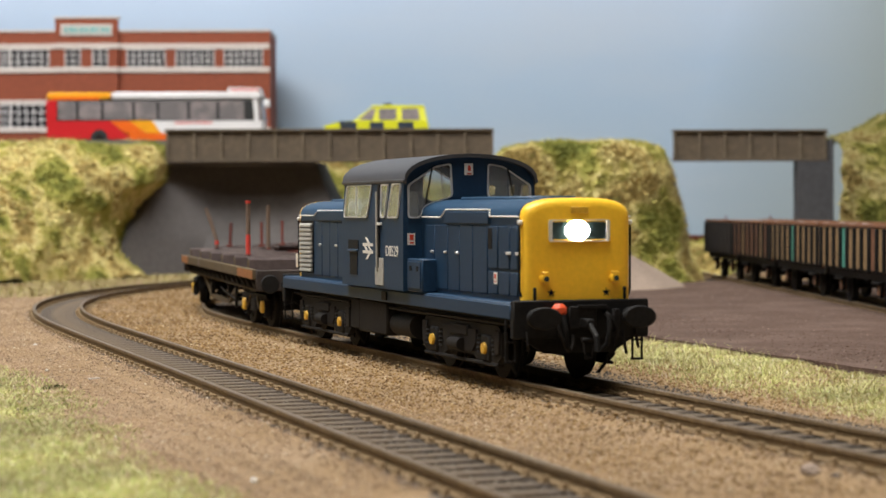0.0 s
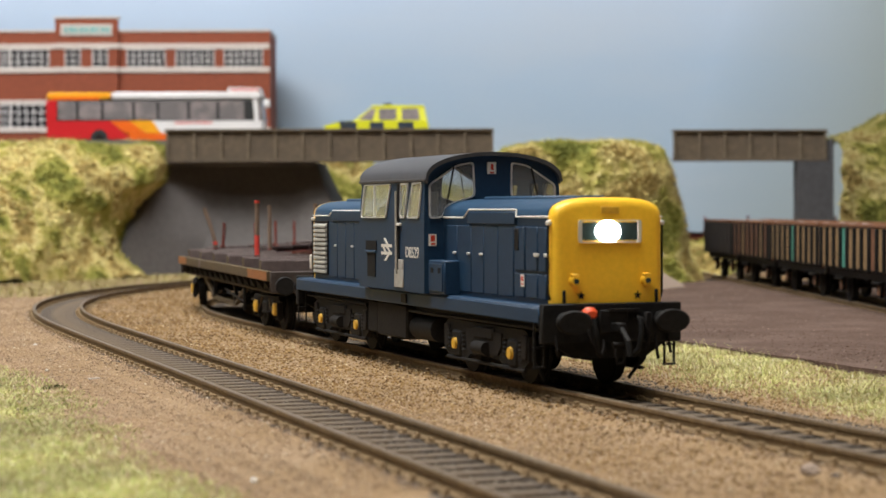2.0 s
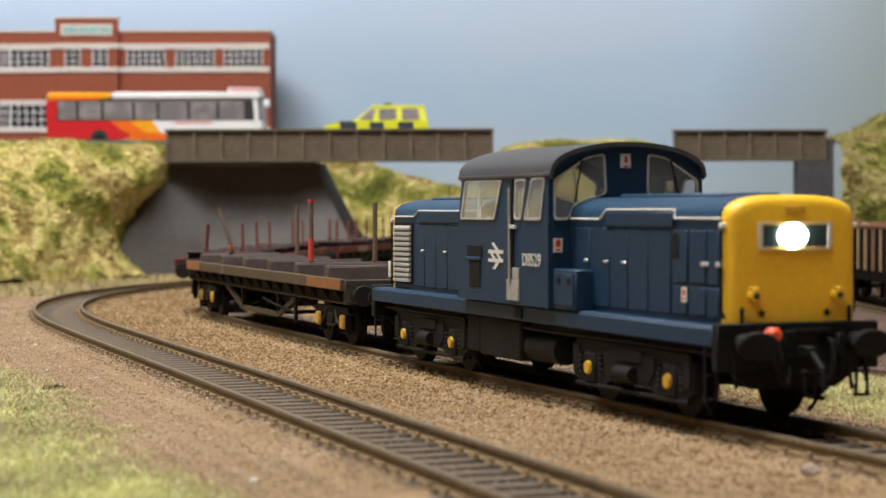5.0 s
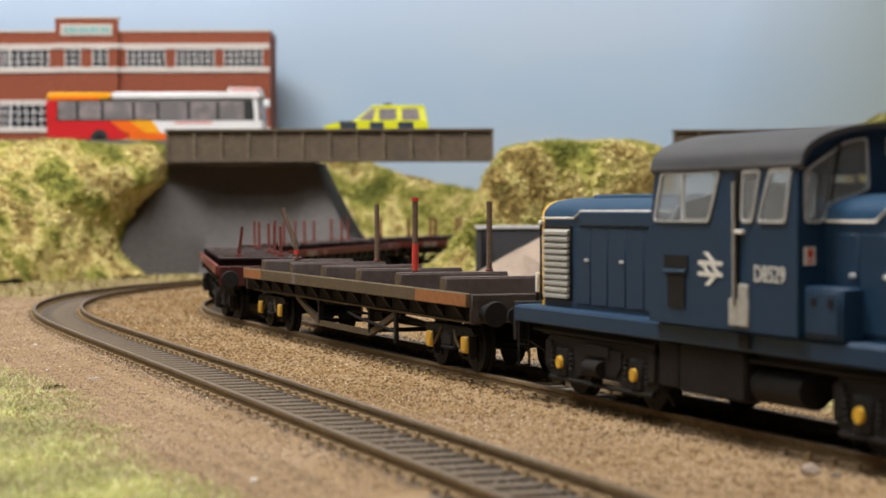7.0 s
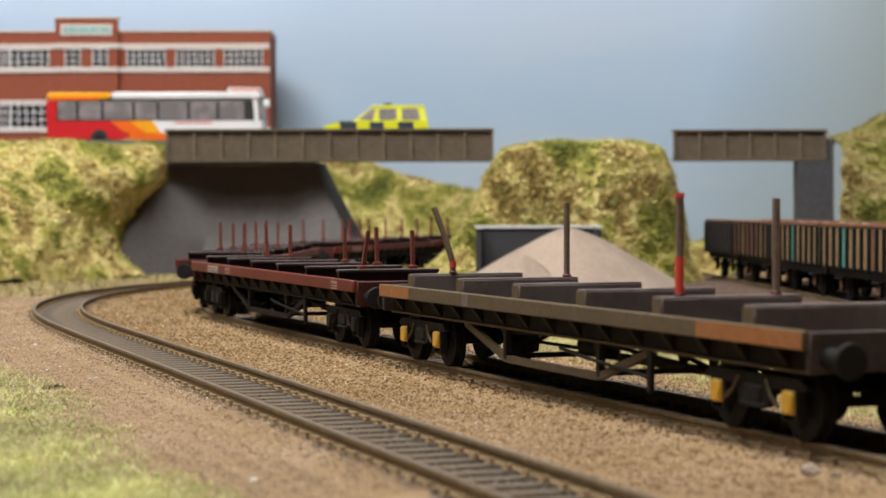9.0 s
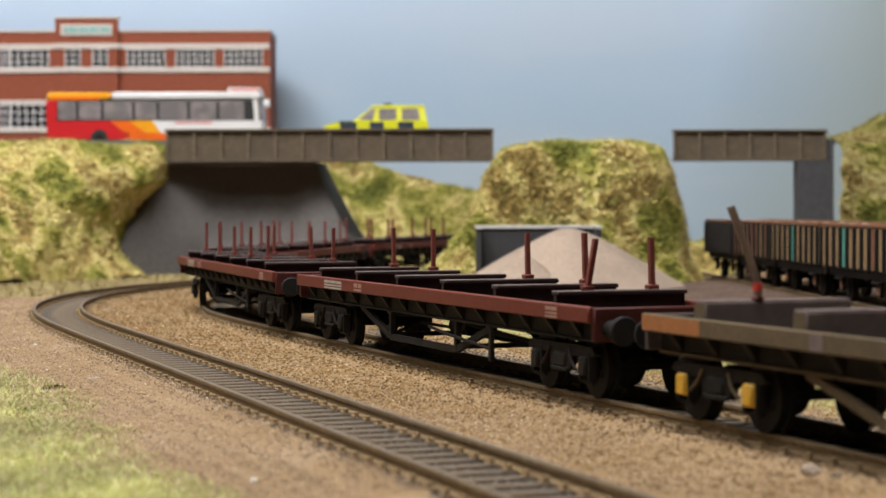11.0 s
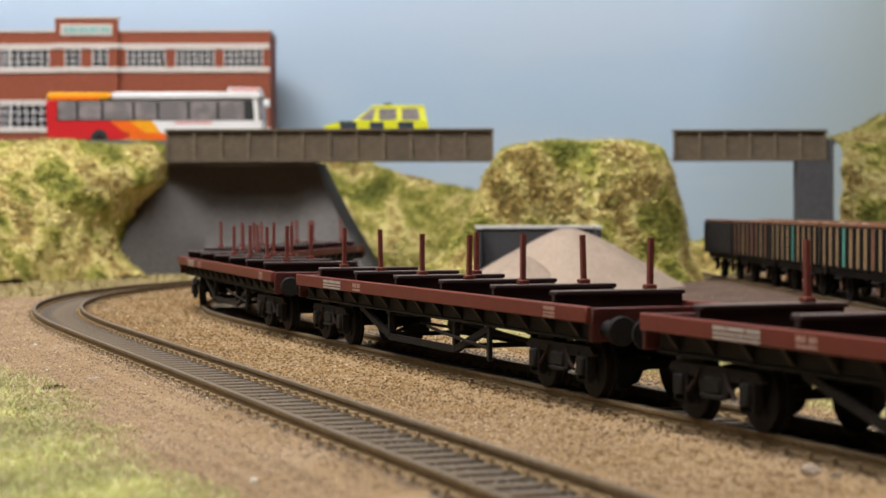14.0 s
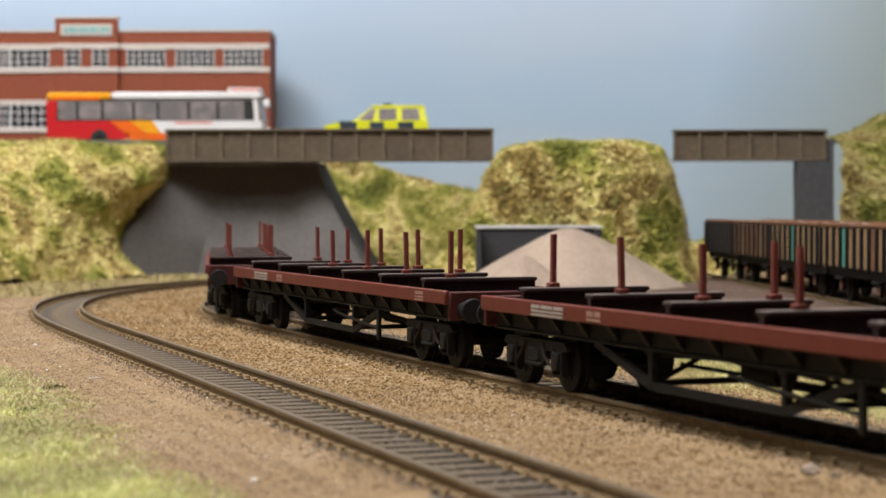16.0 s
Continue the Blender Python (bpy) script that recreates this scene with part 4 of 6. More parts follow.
def car():
    y0, y1, z0 = 1296.0, 1321.0, 79.8
    xa, xb = -75.5, -9.5
    t = thing("patrol_car", "high-visibility yellow estate car with dark check panels on the bridge", "car")
    part("body", Build().prism([(xa, z0 + 3.5), (xb, z0 + 3.5), (xb + 0.5, z0 + 10), (xb - 0.5, z0 + 13), (xa + 21, z0 + 12.6), (xa + 8, z0 + 12), (xa, z0 + 10)], "y", y0, y1), M["lime"], t)
    part("cabin", Build().loft([[(xa + 18, y0 + 0.4, z0 + 12.6), (xb - 0.5, y0 + 0.4, z0 + 13), (xb - 0.5, y1 - 0.4, z0 + 13), (xa + 18, y1 - 0.4, z0 + 12.6)],
                               [(xa + 30, y0 + 2.2, z0 + 21.4), (xb - 2, y0 + 2.2, z0 + 21.6), (xb - 2, y1 - 2.2, z0 + 21.6), (xa + 30, y1 - 2.2, z0 + 21.4)]]), M["lime"], t)
    part("roof", Build().box(xa + 30, xb - 2, y0 + 2, y1 - 2, z0 + 21.4, z0 + 23, 0.7), M["lime"], t)
    for a, b, a2, b2 in ((22, 31, 30, 33), (35, 46, 35, 46), (49.5, 61, 49.5, 60)):
        part("window", Build().loft([[(xa + a, y0 + 0.2, z0 + 13.6), (xa + b, y0 + 0.2, z0 + 13.6), (xa + b, y0 + 0.8, z0 + 13.6), (xa + a, y0 + 0.8, z0 + 13.6)],
                                     [(xa + a2, y0 + 1.6, z0 + 20.8), (xa + b2, y0 + 1.6, z0 + 20.8), (xa + b2, y0 + 2.4, z0 + 20.8), (xa + a2, y0 + 2.4, z0 + 20.8)]]), M["busglass"], t)
    for a, b in ((10, 21), (29, 38), (47, 57)):
        part("panel", Build().box(xa + a, xa + b, y0 - 0.2, y0, z0 + 5.5, z0 + 12.2), M["navy"], t, "dark blue check panel")
    part("bonnet", Build().prism([(xa + 8, z0 + 12.1), (xa + 21, z0 + 12.7), (xa + 21, z0 + 13.3), (xa + 9, z0 + 12.8)], "y", y0 + 2, y1 - 2), M["navy"], t)
    part("light_bar", Build().box(xa + 38, xa + 43, y0 + 5, y1 - 5, z0 + 23, z0 + 24.6, 0.5), M["navy"], t)
    for x in (xa + 13, xb - 13):
        wheel("wheel", x, y0 - 0.4, z0 + 4.6, 4.8, 3.5, t)
        wheel("wheel", x, y1 - 3.1, z0 + 4.6, 4.8, 3.5, t)


# ---- standing hopper wagons on the siding ----
def wheelset(name, r, parent, at, gauge=8.3):
    b = Build()
    for s in (-1, 1):
        b.cyl((0, s * gauge, 0), (0, s * (gauge + 1.6), 0), r, n=22)
        b.cyl((0, s * (gauge - 0.7), 0), (0, s * gauge, 0), r + 0.75, n=22)
        b.cyl((0, s * (gauge + 1.6), 0), (0, s * (gauge + 1.9), 0), r * 0.4, n=12)
        for k in range(4):
            g = math.pi / 2 * k
            b.box(math.cos(g) * r * 0.55 - 0.6, math.cos(g) * r * 0.55 + 0.6, s * (gauge + 1.75) - 0.15, s * (gauge + 1.75) + 0.15, math.sin(g) * r * 0.55 - 0.6, math.sin(g) * r * 0.55 + 0.6)
    b.cyl((0, -gauge, 0), (0, gauge, 0), 1.0, n=8)
    return part(name, b, M["black"], parent, at=at)


def hopper(y_far, length, side_mats, group="ore wagons on the siding"):
    """One open ore wagon; local x runs along it."""
    x = hopper_x(y_far - length / 2)
    t = thing("hopper_wagon", "weathered brown open ore wagon with ribbed sides", "wagon", (x, y_far - length / 2, 0), -90 + math.degrees(0.033), group)
    h, w = length / 2, 15.5
    part("floor", Build().box(-h, h, -w + 1, w - 1, 12.5, 14), M["frame_brown"], t)
    for s in (-1, 1):
        n = len(side_mats)
        for i, m in enumerate(side_mats):
            a, b = -h + 2 * h * i / n, -h + 2 * h * (i + 1) / n
            part("side_panel", Build().box(a + 0.05, b - 0.05, s * w - 0.5, s * w + 0.5, 14, 29.6), M[m], t)
        for i in range(n + 1):
            a = -h + 2 * h * i / n
            a = max(-h + 0.8, min(h - 0.8, a))
            part("rib", Build().box(a - 0.75, a + 0.75, s * (w + 0.5) - (0 if s > 0 else 1.3), s * (w + 0.5) + (1.3 if s > 0 else 0), 13, 29.4, 0.2), M["frame_brown"], t)
        part("top_rail", Build().box(-h, h, s * w - 0.9, s * w + 1.4 * (1 if s > 0 else 1), 29.6, 30.9, 0.2), M["ore_brown"], t, "pale dusty top rail")
        part("solebar", Build().box(-h, h, s * 12 - 1, s * 12 + 1, 10, 12.5), M["black"], t)
    for e in (-1, 1):
        part("end_panel", Build().box(e * h - 0.6, e * h + 0.6, -w + 0.5, w - 0.5, 12.6, 30.4, 0.2), M["ore_brown"], t)
        part("headstock", Build().box(e * (h + 1) - 1, e * (h + 1) + 1, -14, 14, 10, 13.5, 0.2), M["black"], t)
        for s in (-1, 1):
            part("buffer", Build().cyl((e * (h + 2), s * 11.2, 13), (e * (h + 5), s * 11.2, 13), 1.3).cyl((e * (h + 5), s * 11.2, 13), (e * (h + 5.9), s * 11.2, 13), 2.9, n=18), M["black"], t)
    b = Build()
    nu, nv = 22, 8
    vs = [(-h + 1 + (2 * h - 2) * i / nu, -w + 1 + (2 * w - 2) * k / nv, 26.5 + 4.0 * math.sin(math.pi * k / nv) * (0.7 + 0.3 * math.sin(i * 1.3)) + random.uniform(-0.5, 0.5)) for k in range(nv + 1) for i in range(nu + 1)]
    b.add(vs, [(k * (nu + 1) + i, k * (nu + 1) + i + 1, (k + 1) * (nu + 1) + i + 1, (k + 1) * (nu + 1) + i) for k in range(nv) for i in range(nu)])
    part("load", b, M["ore_load"], t, "dusty grey-brown ore")
    for e in (-1, 1):
        ax = e * h * 0.58
        for s in (-1, 1):
            part("axle_guard", Build().prism([(ax - 5, 10), (ax + 5, 10), (ax + 2, 4), (ax - 2, 4)], "y", s * 12.2, s * 13.2), M["frame_brown"], t)
            part("axlebox", Build().box(ax - 2, ax + 2, s * 13.2 - 0.2, s * 13.2 + 1.8, 4.5, 8.5, 0.4), M["ore_brown"], t)
            part("spring", Build().box(ax - 6, ax + 6, s * 13.4, s * 14.6, 8.6, 9.9, 0.3), M["frame_brown"], t)
        wheelset("wheel", 6.2, t, (ax, 0, 6.2))
    return t


def hoppers():
    B, T, G, D = "ore_brown", "ore_tan", "ore_teal", "ore_dark"
    rows = [(1118, 80, (D,) * 7), (1032, 92, (B, B, T, B, B, B, T, B)), (934, 100, (T, T, T, T, G, T, T, T, T)), (828, 104, (T, T, T, G, T, T, T, B, T)), (716, 100, (B, T, B, B, T, B, B)), (608, 100, (T, T, B, T, T, T, T))]
    for y, ln, m in rows:
        hopper(y, ln, m)


# ---- rolling stock ----
def coil(x, y, z0, z1, r):
    """A coil spring as one waisted column."""
    rings = []
    for k in range(9):
        q = r if k % 2 == 0 else r * 0.72
        rings.append([(x + math.cos(g) * q, y + math.sin(g) * q, z0 + (z1 - z0) * k / 8) for g in np.linspace(0, 2 * math.pi, 10, endpoint=False)])
    return Build().loft(rings)


def wagon_bogie(parent, x, yellow):
    bg = part("bogie", Build().box(-6, 6, -8, 8, 7, 10, 0.5), M["frame_brown"], parent, at=(x, 0, 0))
    for s in (-1, 1):
        y = s * 11.6
        fr = Build().prism([(-17.2, 8.8), (-15.5, 10.2), (15.5, 10.2), (17.2, 8.8), (15.8, 8.3), (6.4, 8.0), (4.4, 4.8), (-4.4, 4.8), (-6.4, 8.0), (-15.8, 8.3)], "y", y - 0.7, y + 0.7)
        part("side_frame", fr, M["frame_brown"], bg)
        for a in (-12.2, 12.2):
            part("axlebox", Build().box(a - 1.7, a + 1.7, y + s * 0.7 - 0.9, y + s * 0.7 + 1.1, 4.4, 8.2, 0.4), M["axle_yellow" if yellow else "black"], bg, "yellow axlebox" if yellow else "")
            part("horn_guide", Build().box(a - 2.6, a - 1.8, y - 0.9, y + 0.9, 3.4, 9, 0.1).box(a + 1.8, a + 2.6, y - 0.9, y + 0.9, 3.4, 9, 0.1).box(a - 2.6, a + 2.6, y - 0.5, y + 0.5, 3.0, 3.5), M["frame_brown"], bg)
        for q in (-1, 1):
            part("brake_hanger", Build().rod([(q * 4.6, y + s * 0.9, 9.4), (q * 6.4, y + s * 1.1, 7.0), (q * 9.0, y + s * 1.1, 5.4)], 0.35, 6), M["wagon_brown" if yellow else "bolster_dark"], bg)
        part("spring", Build().box(-4.2, 4.2, y + s * 0.7 - 0.5, y + s * 0.7 + 0.5, 4.6, 5.4, 0.2).box(-3.2, 3.2, y + s * 0.7 - 0.5, y + s * 0.7 + 0.5, 5.4, 8.4, 0.5), M["black"], bg)
    for a in (-12.2, 12.2):
        wheelset("wheelset", 6.1, bg, (a, 0, 6.1))
    return bg


def buffers(t, x, e, z=14.0, head=2.9, wide=1.0, yb=11.2):
    for s in (-1, 1):
        bf = part("buffer", Build().cyl((e * x, s * yb, z), (e * (x + 3.4), s * yb, z), 1.9, 1.5).cyl((e * (x + 3.4), s * yb, z), (e * (x + 6.0), s * yb, z), 1.1), M["black"], t)
        ring = [(math.cos(g) * head * wide, math.sin(g) * head) for g in np.linspace(0, 2 * math.pi, 24, endpoint=False)]
        small = [(p * 0.9, q * 0.9) for p, q in ring]
        part("buffer_head", Build().loft([[(e * (x + 5.9), s * yb + p, z + q) for p, q in ring], [(e * (x + 6.6), s * yb + p, z + q) for p, q in ring], [(e * (x + 6.9), s * yb + p, z + q) for p, q in small]]), M["black"], bf)


def coupling(t, x, e):
    part("coupling_hook", Build().box(e * x, e * (x + 5), -0.8, 0.8, 12.2, 14, 0.2).rod([(e * (x + 4.5), 0, 13), (e * (x + 8), 0, 10.5), (e * (x + 8.5), 0, 7.5)], 0.6), M["black"], t)


BROWN_STAKES = ((-84, -4, 37.5, -4.5, False), (-51, 12, 38.5, 0, False), (51, -9.6, 39.5, 0, True), (51, 10, 39.0, 0, False))


def flat_wagon(label, L, bc, brown, near_stakes=(), far_stakes=(), leaning=()):
    t = thing("bolster_wagon", label, "wagon", group="wagons of the train")
    h, w = L / 2, 15.0
    side, deck = ("wagon_brown", "bolster_grey") if brown else ("wagon_red", "bolster_dark")
    zt, zb = 18.4, 15.2
    part("deck", Build().box(-h + 1, h - 1, -w + 1, w - 1, 15.0, 16.0, 0.2), M["frame_brown" if brown else "wagon_red_dark"], t)
    for s in (-1, 1):
        o = part("side_rail", Build().box(-h, h, s * w - 0.6, s * w + 0.8 if s > 0 else s * w + 0.6, zb, zt, 0.25) if s > 0 else Build().box(-h, h, s * w - 0.8, s * w + 0.6, zb, zt, 0.25), M[side], t)
        if brown:
            for a, b, m in ((h - 36, h - 0.2, "wagon_orange"), (-h + 0.2, -h + 23, "wagon_orange"), (-h + 60, -h + 64, "bolster_grey")):
                part("patch", Build().box(a, b, s * (w + 0.82) - 0.06, s * (w + 0.82) + 0.06, zb + 0.25, zt - 0.25), M[m], o, "rusty orange paint patch")
        else:
            # pale bars stand for small writing, at the left end of each side as one reads it
            yl = s * (w + 0.84)
            for a, b, z0, z1, m in ((29, 33.5, 17.0, 17.7, "beige"), (34.2, 40, 17.0, 17.7, "beige"), (40.7, 45.5, 17.0, 17.7, "beige"), (29, 45.5, 16.25, 16.65, "beige"),
                                    (29, 45.5, 15.5, 15.9, "beige"), (57, 60, 16.6, 17.6, "faded"), (60.8, 63.5, 16.6, 17.6, "faded"), (57, 63.5, 15.7, 16.2, "faded"),
                                    (190, 196, 17.0, 17.7, "faded"), (190, 196, 16.2, 16.6, "faded"), (190, 196, 15.5, 15.9, "faded")):
                xa, xb = sorted((s * (h - a), s * (h - b)))
                part("lettering", Build().box(xa, xb, yl - 0.05, yl + 0.05, z0, z1), M[m], o, "pale bar of illegible lettering" if m == "beige" else "")
        # lower solebar, brackets and trussing
        part("solebar", Build().box(-h + 2, h - 2, s * 12.2 - 0.6, s * 12.2 + 0.6, 11.8, zb, 0.2), M["frame_brown" if brown else "black"], t)
        part("solebar_flange", Build().box(-h + 2, h - 2, s * 12.4 - 0.9, s * 12.4 + 0.9, 11.3, 11.8), M["wagon_brown" if brown else "black"], t)
        for i in range(15):
            x = -h + 10 + (L - 20) * i / 14
            part("bracket", Build().prism([(s * 12.8, 11.8), (s * 15.2, zb), (s * 12.8, zb)], "x", x - 0.8, x + 0.8), M["frame_brown" if brown else "black"], t)
        tr = Build()
        for pa, pb in (((-52, 11.3), (-27, 4.8)), ((-27, 4.8), (22, 4.8)), ((22, 4.8), (46, 11.3))):
            d = Vector((pb[0] - pa[0], 0, pb[1] - pa[1])).normalized()
            n = Vector((-d.z, 0, d.x)) * 0.75
            tr.prism([(pa[0] + n.x, pa[1] + n.z), (pb[0] + n.x, pb[1] + n.z), (pb[0] - n.x, pb[1] - n.z), (pa[0] - n.x, pa[1] - n.z)], "y", s * 12.2 - 0.6, s * 12.2 + 0.6)
        part("truss_bar", tr, M["wagon_brown" if brown else "frame_brown"], t)
        for x in (-27, 22):
            part("queen_post", Build().box(x - 0.8, x + 0.8, s * 12.2 - 0.7, s * 12.2 + 0.7, 4.8, 11.6, 0.1).box(x - 1.6, x + 1.6, s * 12.2 - 0.9, s * 12.2 + 0.9, 10.6, 11.3, 0.1), M["frame_brown"], t)
        part("brake_lever", Build().box(45.2, 46.8, s * 13.0 - 0.5, s * 13.0 + 0.5, 3.6, 11.4, 0.2).rod([(46, s * 13.0, 6.4), (16, s * 13.2, 8.2), (4, s * 13.0, 9.2)], 0.4), M["frame_brown"], t)
    for x in (-27, 22):
        part("cross_member", Build().box(x - 0.8, x + 0.8, -12, 12, 4.9, 6.0).rod([(x, -12, 5.4), (x, 0, 11.0), (x, 12, 5.4)], 0.5), M["frame_brown"], t)
    part("cross_brace", Build().rod([(-27, -11.5, 10.6), (22, 11.5, 10.6)], 0.5).rod([(-27, 11.5, 10.6), (22, -11.5, 10.6)], 0.5).rod([(22, -11, 11), (46, 0, 7), (70, 0, 7)], 0.45), M["frame_brown"], t)
    part("brake_cylinder", Build().cyl((-12, 0, 8.5), (0, 0, 8.5), 2.4).rod([(-40, 0, 7.5), (40, 0, 7.5)], 0.4), M["black"], t)
    part("brake_wheel", Build().cyl((7, 12.9, 8), (7, 13.4, 8), 2.6, n=16), M["black"], t)
    for e in (-1, 1):
        part("headstock", Build().box(e * h - 1.2, e * h + 0.5, -w + 0.3, w - 0.3, 11.6, zt - 0.2, 0.3), M["headstock_brown" if brown else "wagon_red_dark"], t)
        buffers(t, h + 0.3, e)
        coupling(t, h, e)
    n = 6
    xs = [(i - 2.5) * 34.2 for i in range(n)]
    for i, x in enumerate(xs):
        if brown:
            bo = part("bolster", Build().box(x - 2.0, x + 2.0, -14.3, 14.3, 15.9, 21.2, 0.3), M[deck], t)
            part("end_grain", Build().box(x - 1.9, x + 1.9, -14.4, -14.3, 16.2, 21.0), M["wagon_brown"], bo, "tan end grain")
        else:
            # rolled steel joist: foot, web and top flange
            bo = part("bolster", Build().box(x - 1.8, x + 1.8, -14.3, 14.3, 15.9, 16.5, 0.1).box(x - 0.7, x + 0.7, -14.2, 14.2, 16.5, 19.8).box(x - 1.9, x + 1.9, -14.3, 14.3, 19.8, 20.5, 0.15), M[deck], t)
        zc = 21.2 if brown else 20.5
        # thin pale strip: the highlight along the bolster's top put into colour
        part("bolster_cap", Build().box(x - 1.85, x + 1.85, -14.2, 14.2, zc, zc + 0.22, 0.1), M["bolster_grey"], bo, "pale top edge painted as the highlight on the bolster")
    if brown:
        for x, ys, top, bend, tip in BROWN_STAKES:
            st = part("stake", Build().rod([(x, ys, 21.4), (x, ys, 24), (x + bend * 0.2, ys + bend * 0.35, 30), (x + bend * 0.5, ys + bend * 0.9, top)], 0.75), M["stake_brown"], t)
            part("stake_socket", Build().box(x - 0.85, x + 0.85, ys - 0.85, ys + 0.85, 21.4, 22.1, 0.2), M["stake_red"], st)
            if bend:
                part("stake_band", Build().cyl((x, ys, 23.0), (x, ys, 24.4), 0.85), M["stake_tip"], st, "bright red painted band")
            if tip:
                part("stake_sleeve", Build().cyl((x, ys, 22.0), (x, ys, 28.5), 0.82), M["stake_tip"], st, "red painted lower part")
                part("stake_tip", Build().cyl((x, ys, top - 0.4), (x, ys, top + 0.5), 0.9), M["stake_tip"], st, "bright red painted tip")
    else:
        for picks, ys in ((near_stakes, -7.2), (far_stakes, 7.2)):
            for i in picks:
                x = xs[i]
                tilt = 1.6 if (i, ys < 0) in leaning else random.uniform(-0.25, 0.25)
                z1 = 31.4 + random.uniform(-0.5, 0.5)
                st = part("stake", Build().loft([[(x + a + q * tilt, ys + c + q * tilt * 0.7, z) for a, c in ((-0.6, -0.5), (0.6, -0.5), (0.6, 0.5), (-0.6, 0.5))] for q, z in ((0, 20.7), (1, z1 - 0.2), (1.02, z1))]), M["stake_red"], t)
                part("stake_socket", Build().box(x - 1.1, x + 1.1, ys - 1.2, ys + 1.2, 20.7, 21.7, 0.2), M["wagon_red"], st)
    wagon_bogie(t, bc / 2, brown)
    wagon_bogie(t, -bc / 2, brown)
    return t


def poly_frame(b, pts, width, fn, depth):
    """A thin raised frame along a closed outline; fn places a 2D point at a depth."""
    c = (sum(p[0] for p in pts) / len(pts), sum(p[1] for p in pts) / len(pts))
    n = len(pts)
    inner = []
    for p in pts:
        d = math.hypot(p[0] - c[0], p[1] - c[1])
        inner.append((p[0] + (c[0] - p[0]) * width / d, p[1] + (c[1] - p[1]) * width / d))
    vs = [fn(p, 0) for p in pts] + [fn(p, depth) for p in pts] + [fn(p, depth) for p in inner] + [fn(p, 0) for p in inner]
    fs = []
    for i in range(n):
        j = (i + 1) % n
        fs += [(i, j, n + j, n + i), (n + i, n + j, 2 * n + j, 2 * n + i), (2 * n + i, 2 * n + j, 3 * n + j, 3 * n + i)]
    b.add(vs, fs)
    return inner


def rounded(pts, r=1.0, k=3):
    out = []
    n = len(pts)
    for i in range(n):
        p0, p, p1 = Vector(pts[i - 1]), Vector(pts[i]), Vector(pts[(i + 1) % n])
        a, b = (p0 - p), (p1 - p)
        ra = min(r, a.length * 0.45, b.length * 0.45)
        a, b = p + a.normalized() * ra, p + b.normalized() * ra
        for q in range(k + 1):
            u = q / k
            out.append(tuple(a * (1 - u) ** 2 + p * 2 * u * (1 - u) + b * u ** 2))
    return out


def text_mesh(words, size, material, name="lettering"):
    cu = bpy.data.curves.new(name, "FONT")
    cu.body, cu.size, cu.extrude, cu.align_x, cu.align_y = words, size * MM, 0.00004, "CENTER", "CENTER"
    tmp = bpy.data.objects.new("tmp", cu)
    scene.collection.objects.link(tmp)
    me = bpy.data.meshes.new_from_object(tmp.evaluated_get(bpy.context.evaluated_depsgraph_get()))
    bpy.data.objects.remove(tmp)
    me.name = name
    me.materials.clear()
    me.materials.append(material)
    return me


def hood_profile(w, zs, zt, n=14, inset=0.0):
    """Half-round topped hood section, as (y, z) from the foot of one side over the top to the other."""
    w, zt = w - inset, zt - inset
    pts = [(-w, 17.4)]
    for i in range(n + 1):
        a = math.pi * i / n
        c, s = -math.cos(a), math.sin(a)
        pts.append((w * math.copysign(abs(c) ** 0.62, c), zs - inset * 0.5 + (zt - zs + inset * 0.5) * abs(s) ** 0.8))
    pts.append((w, 17.4))
    return pts


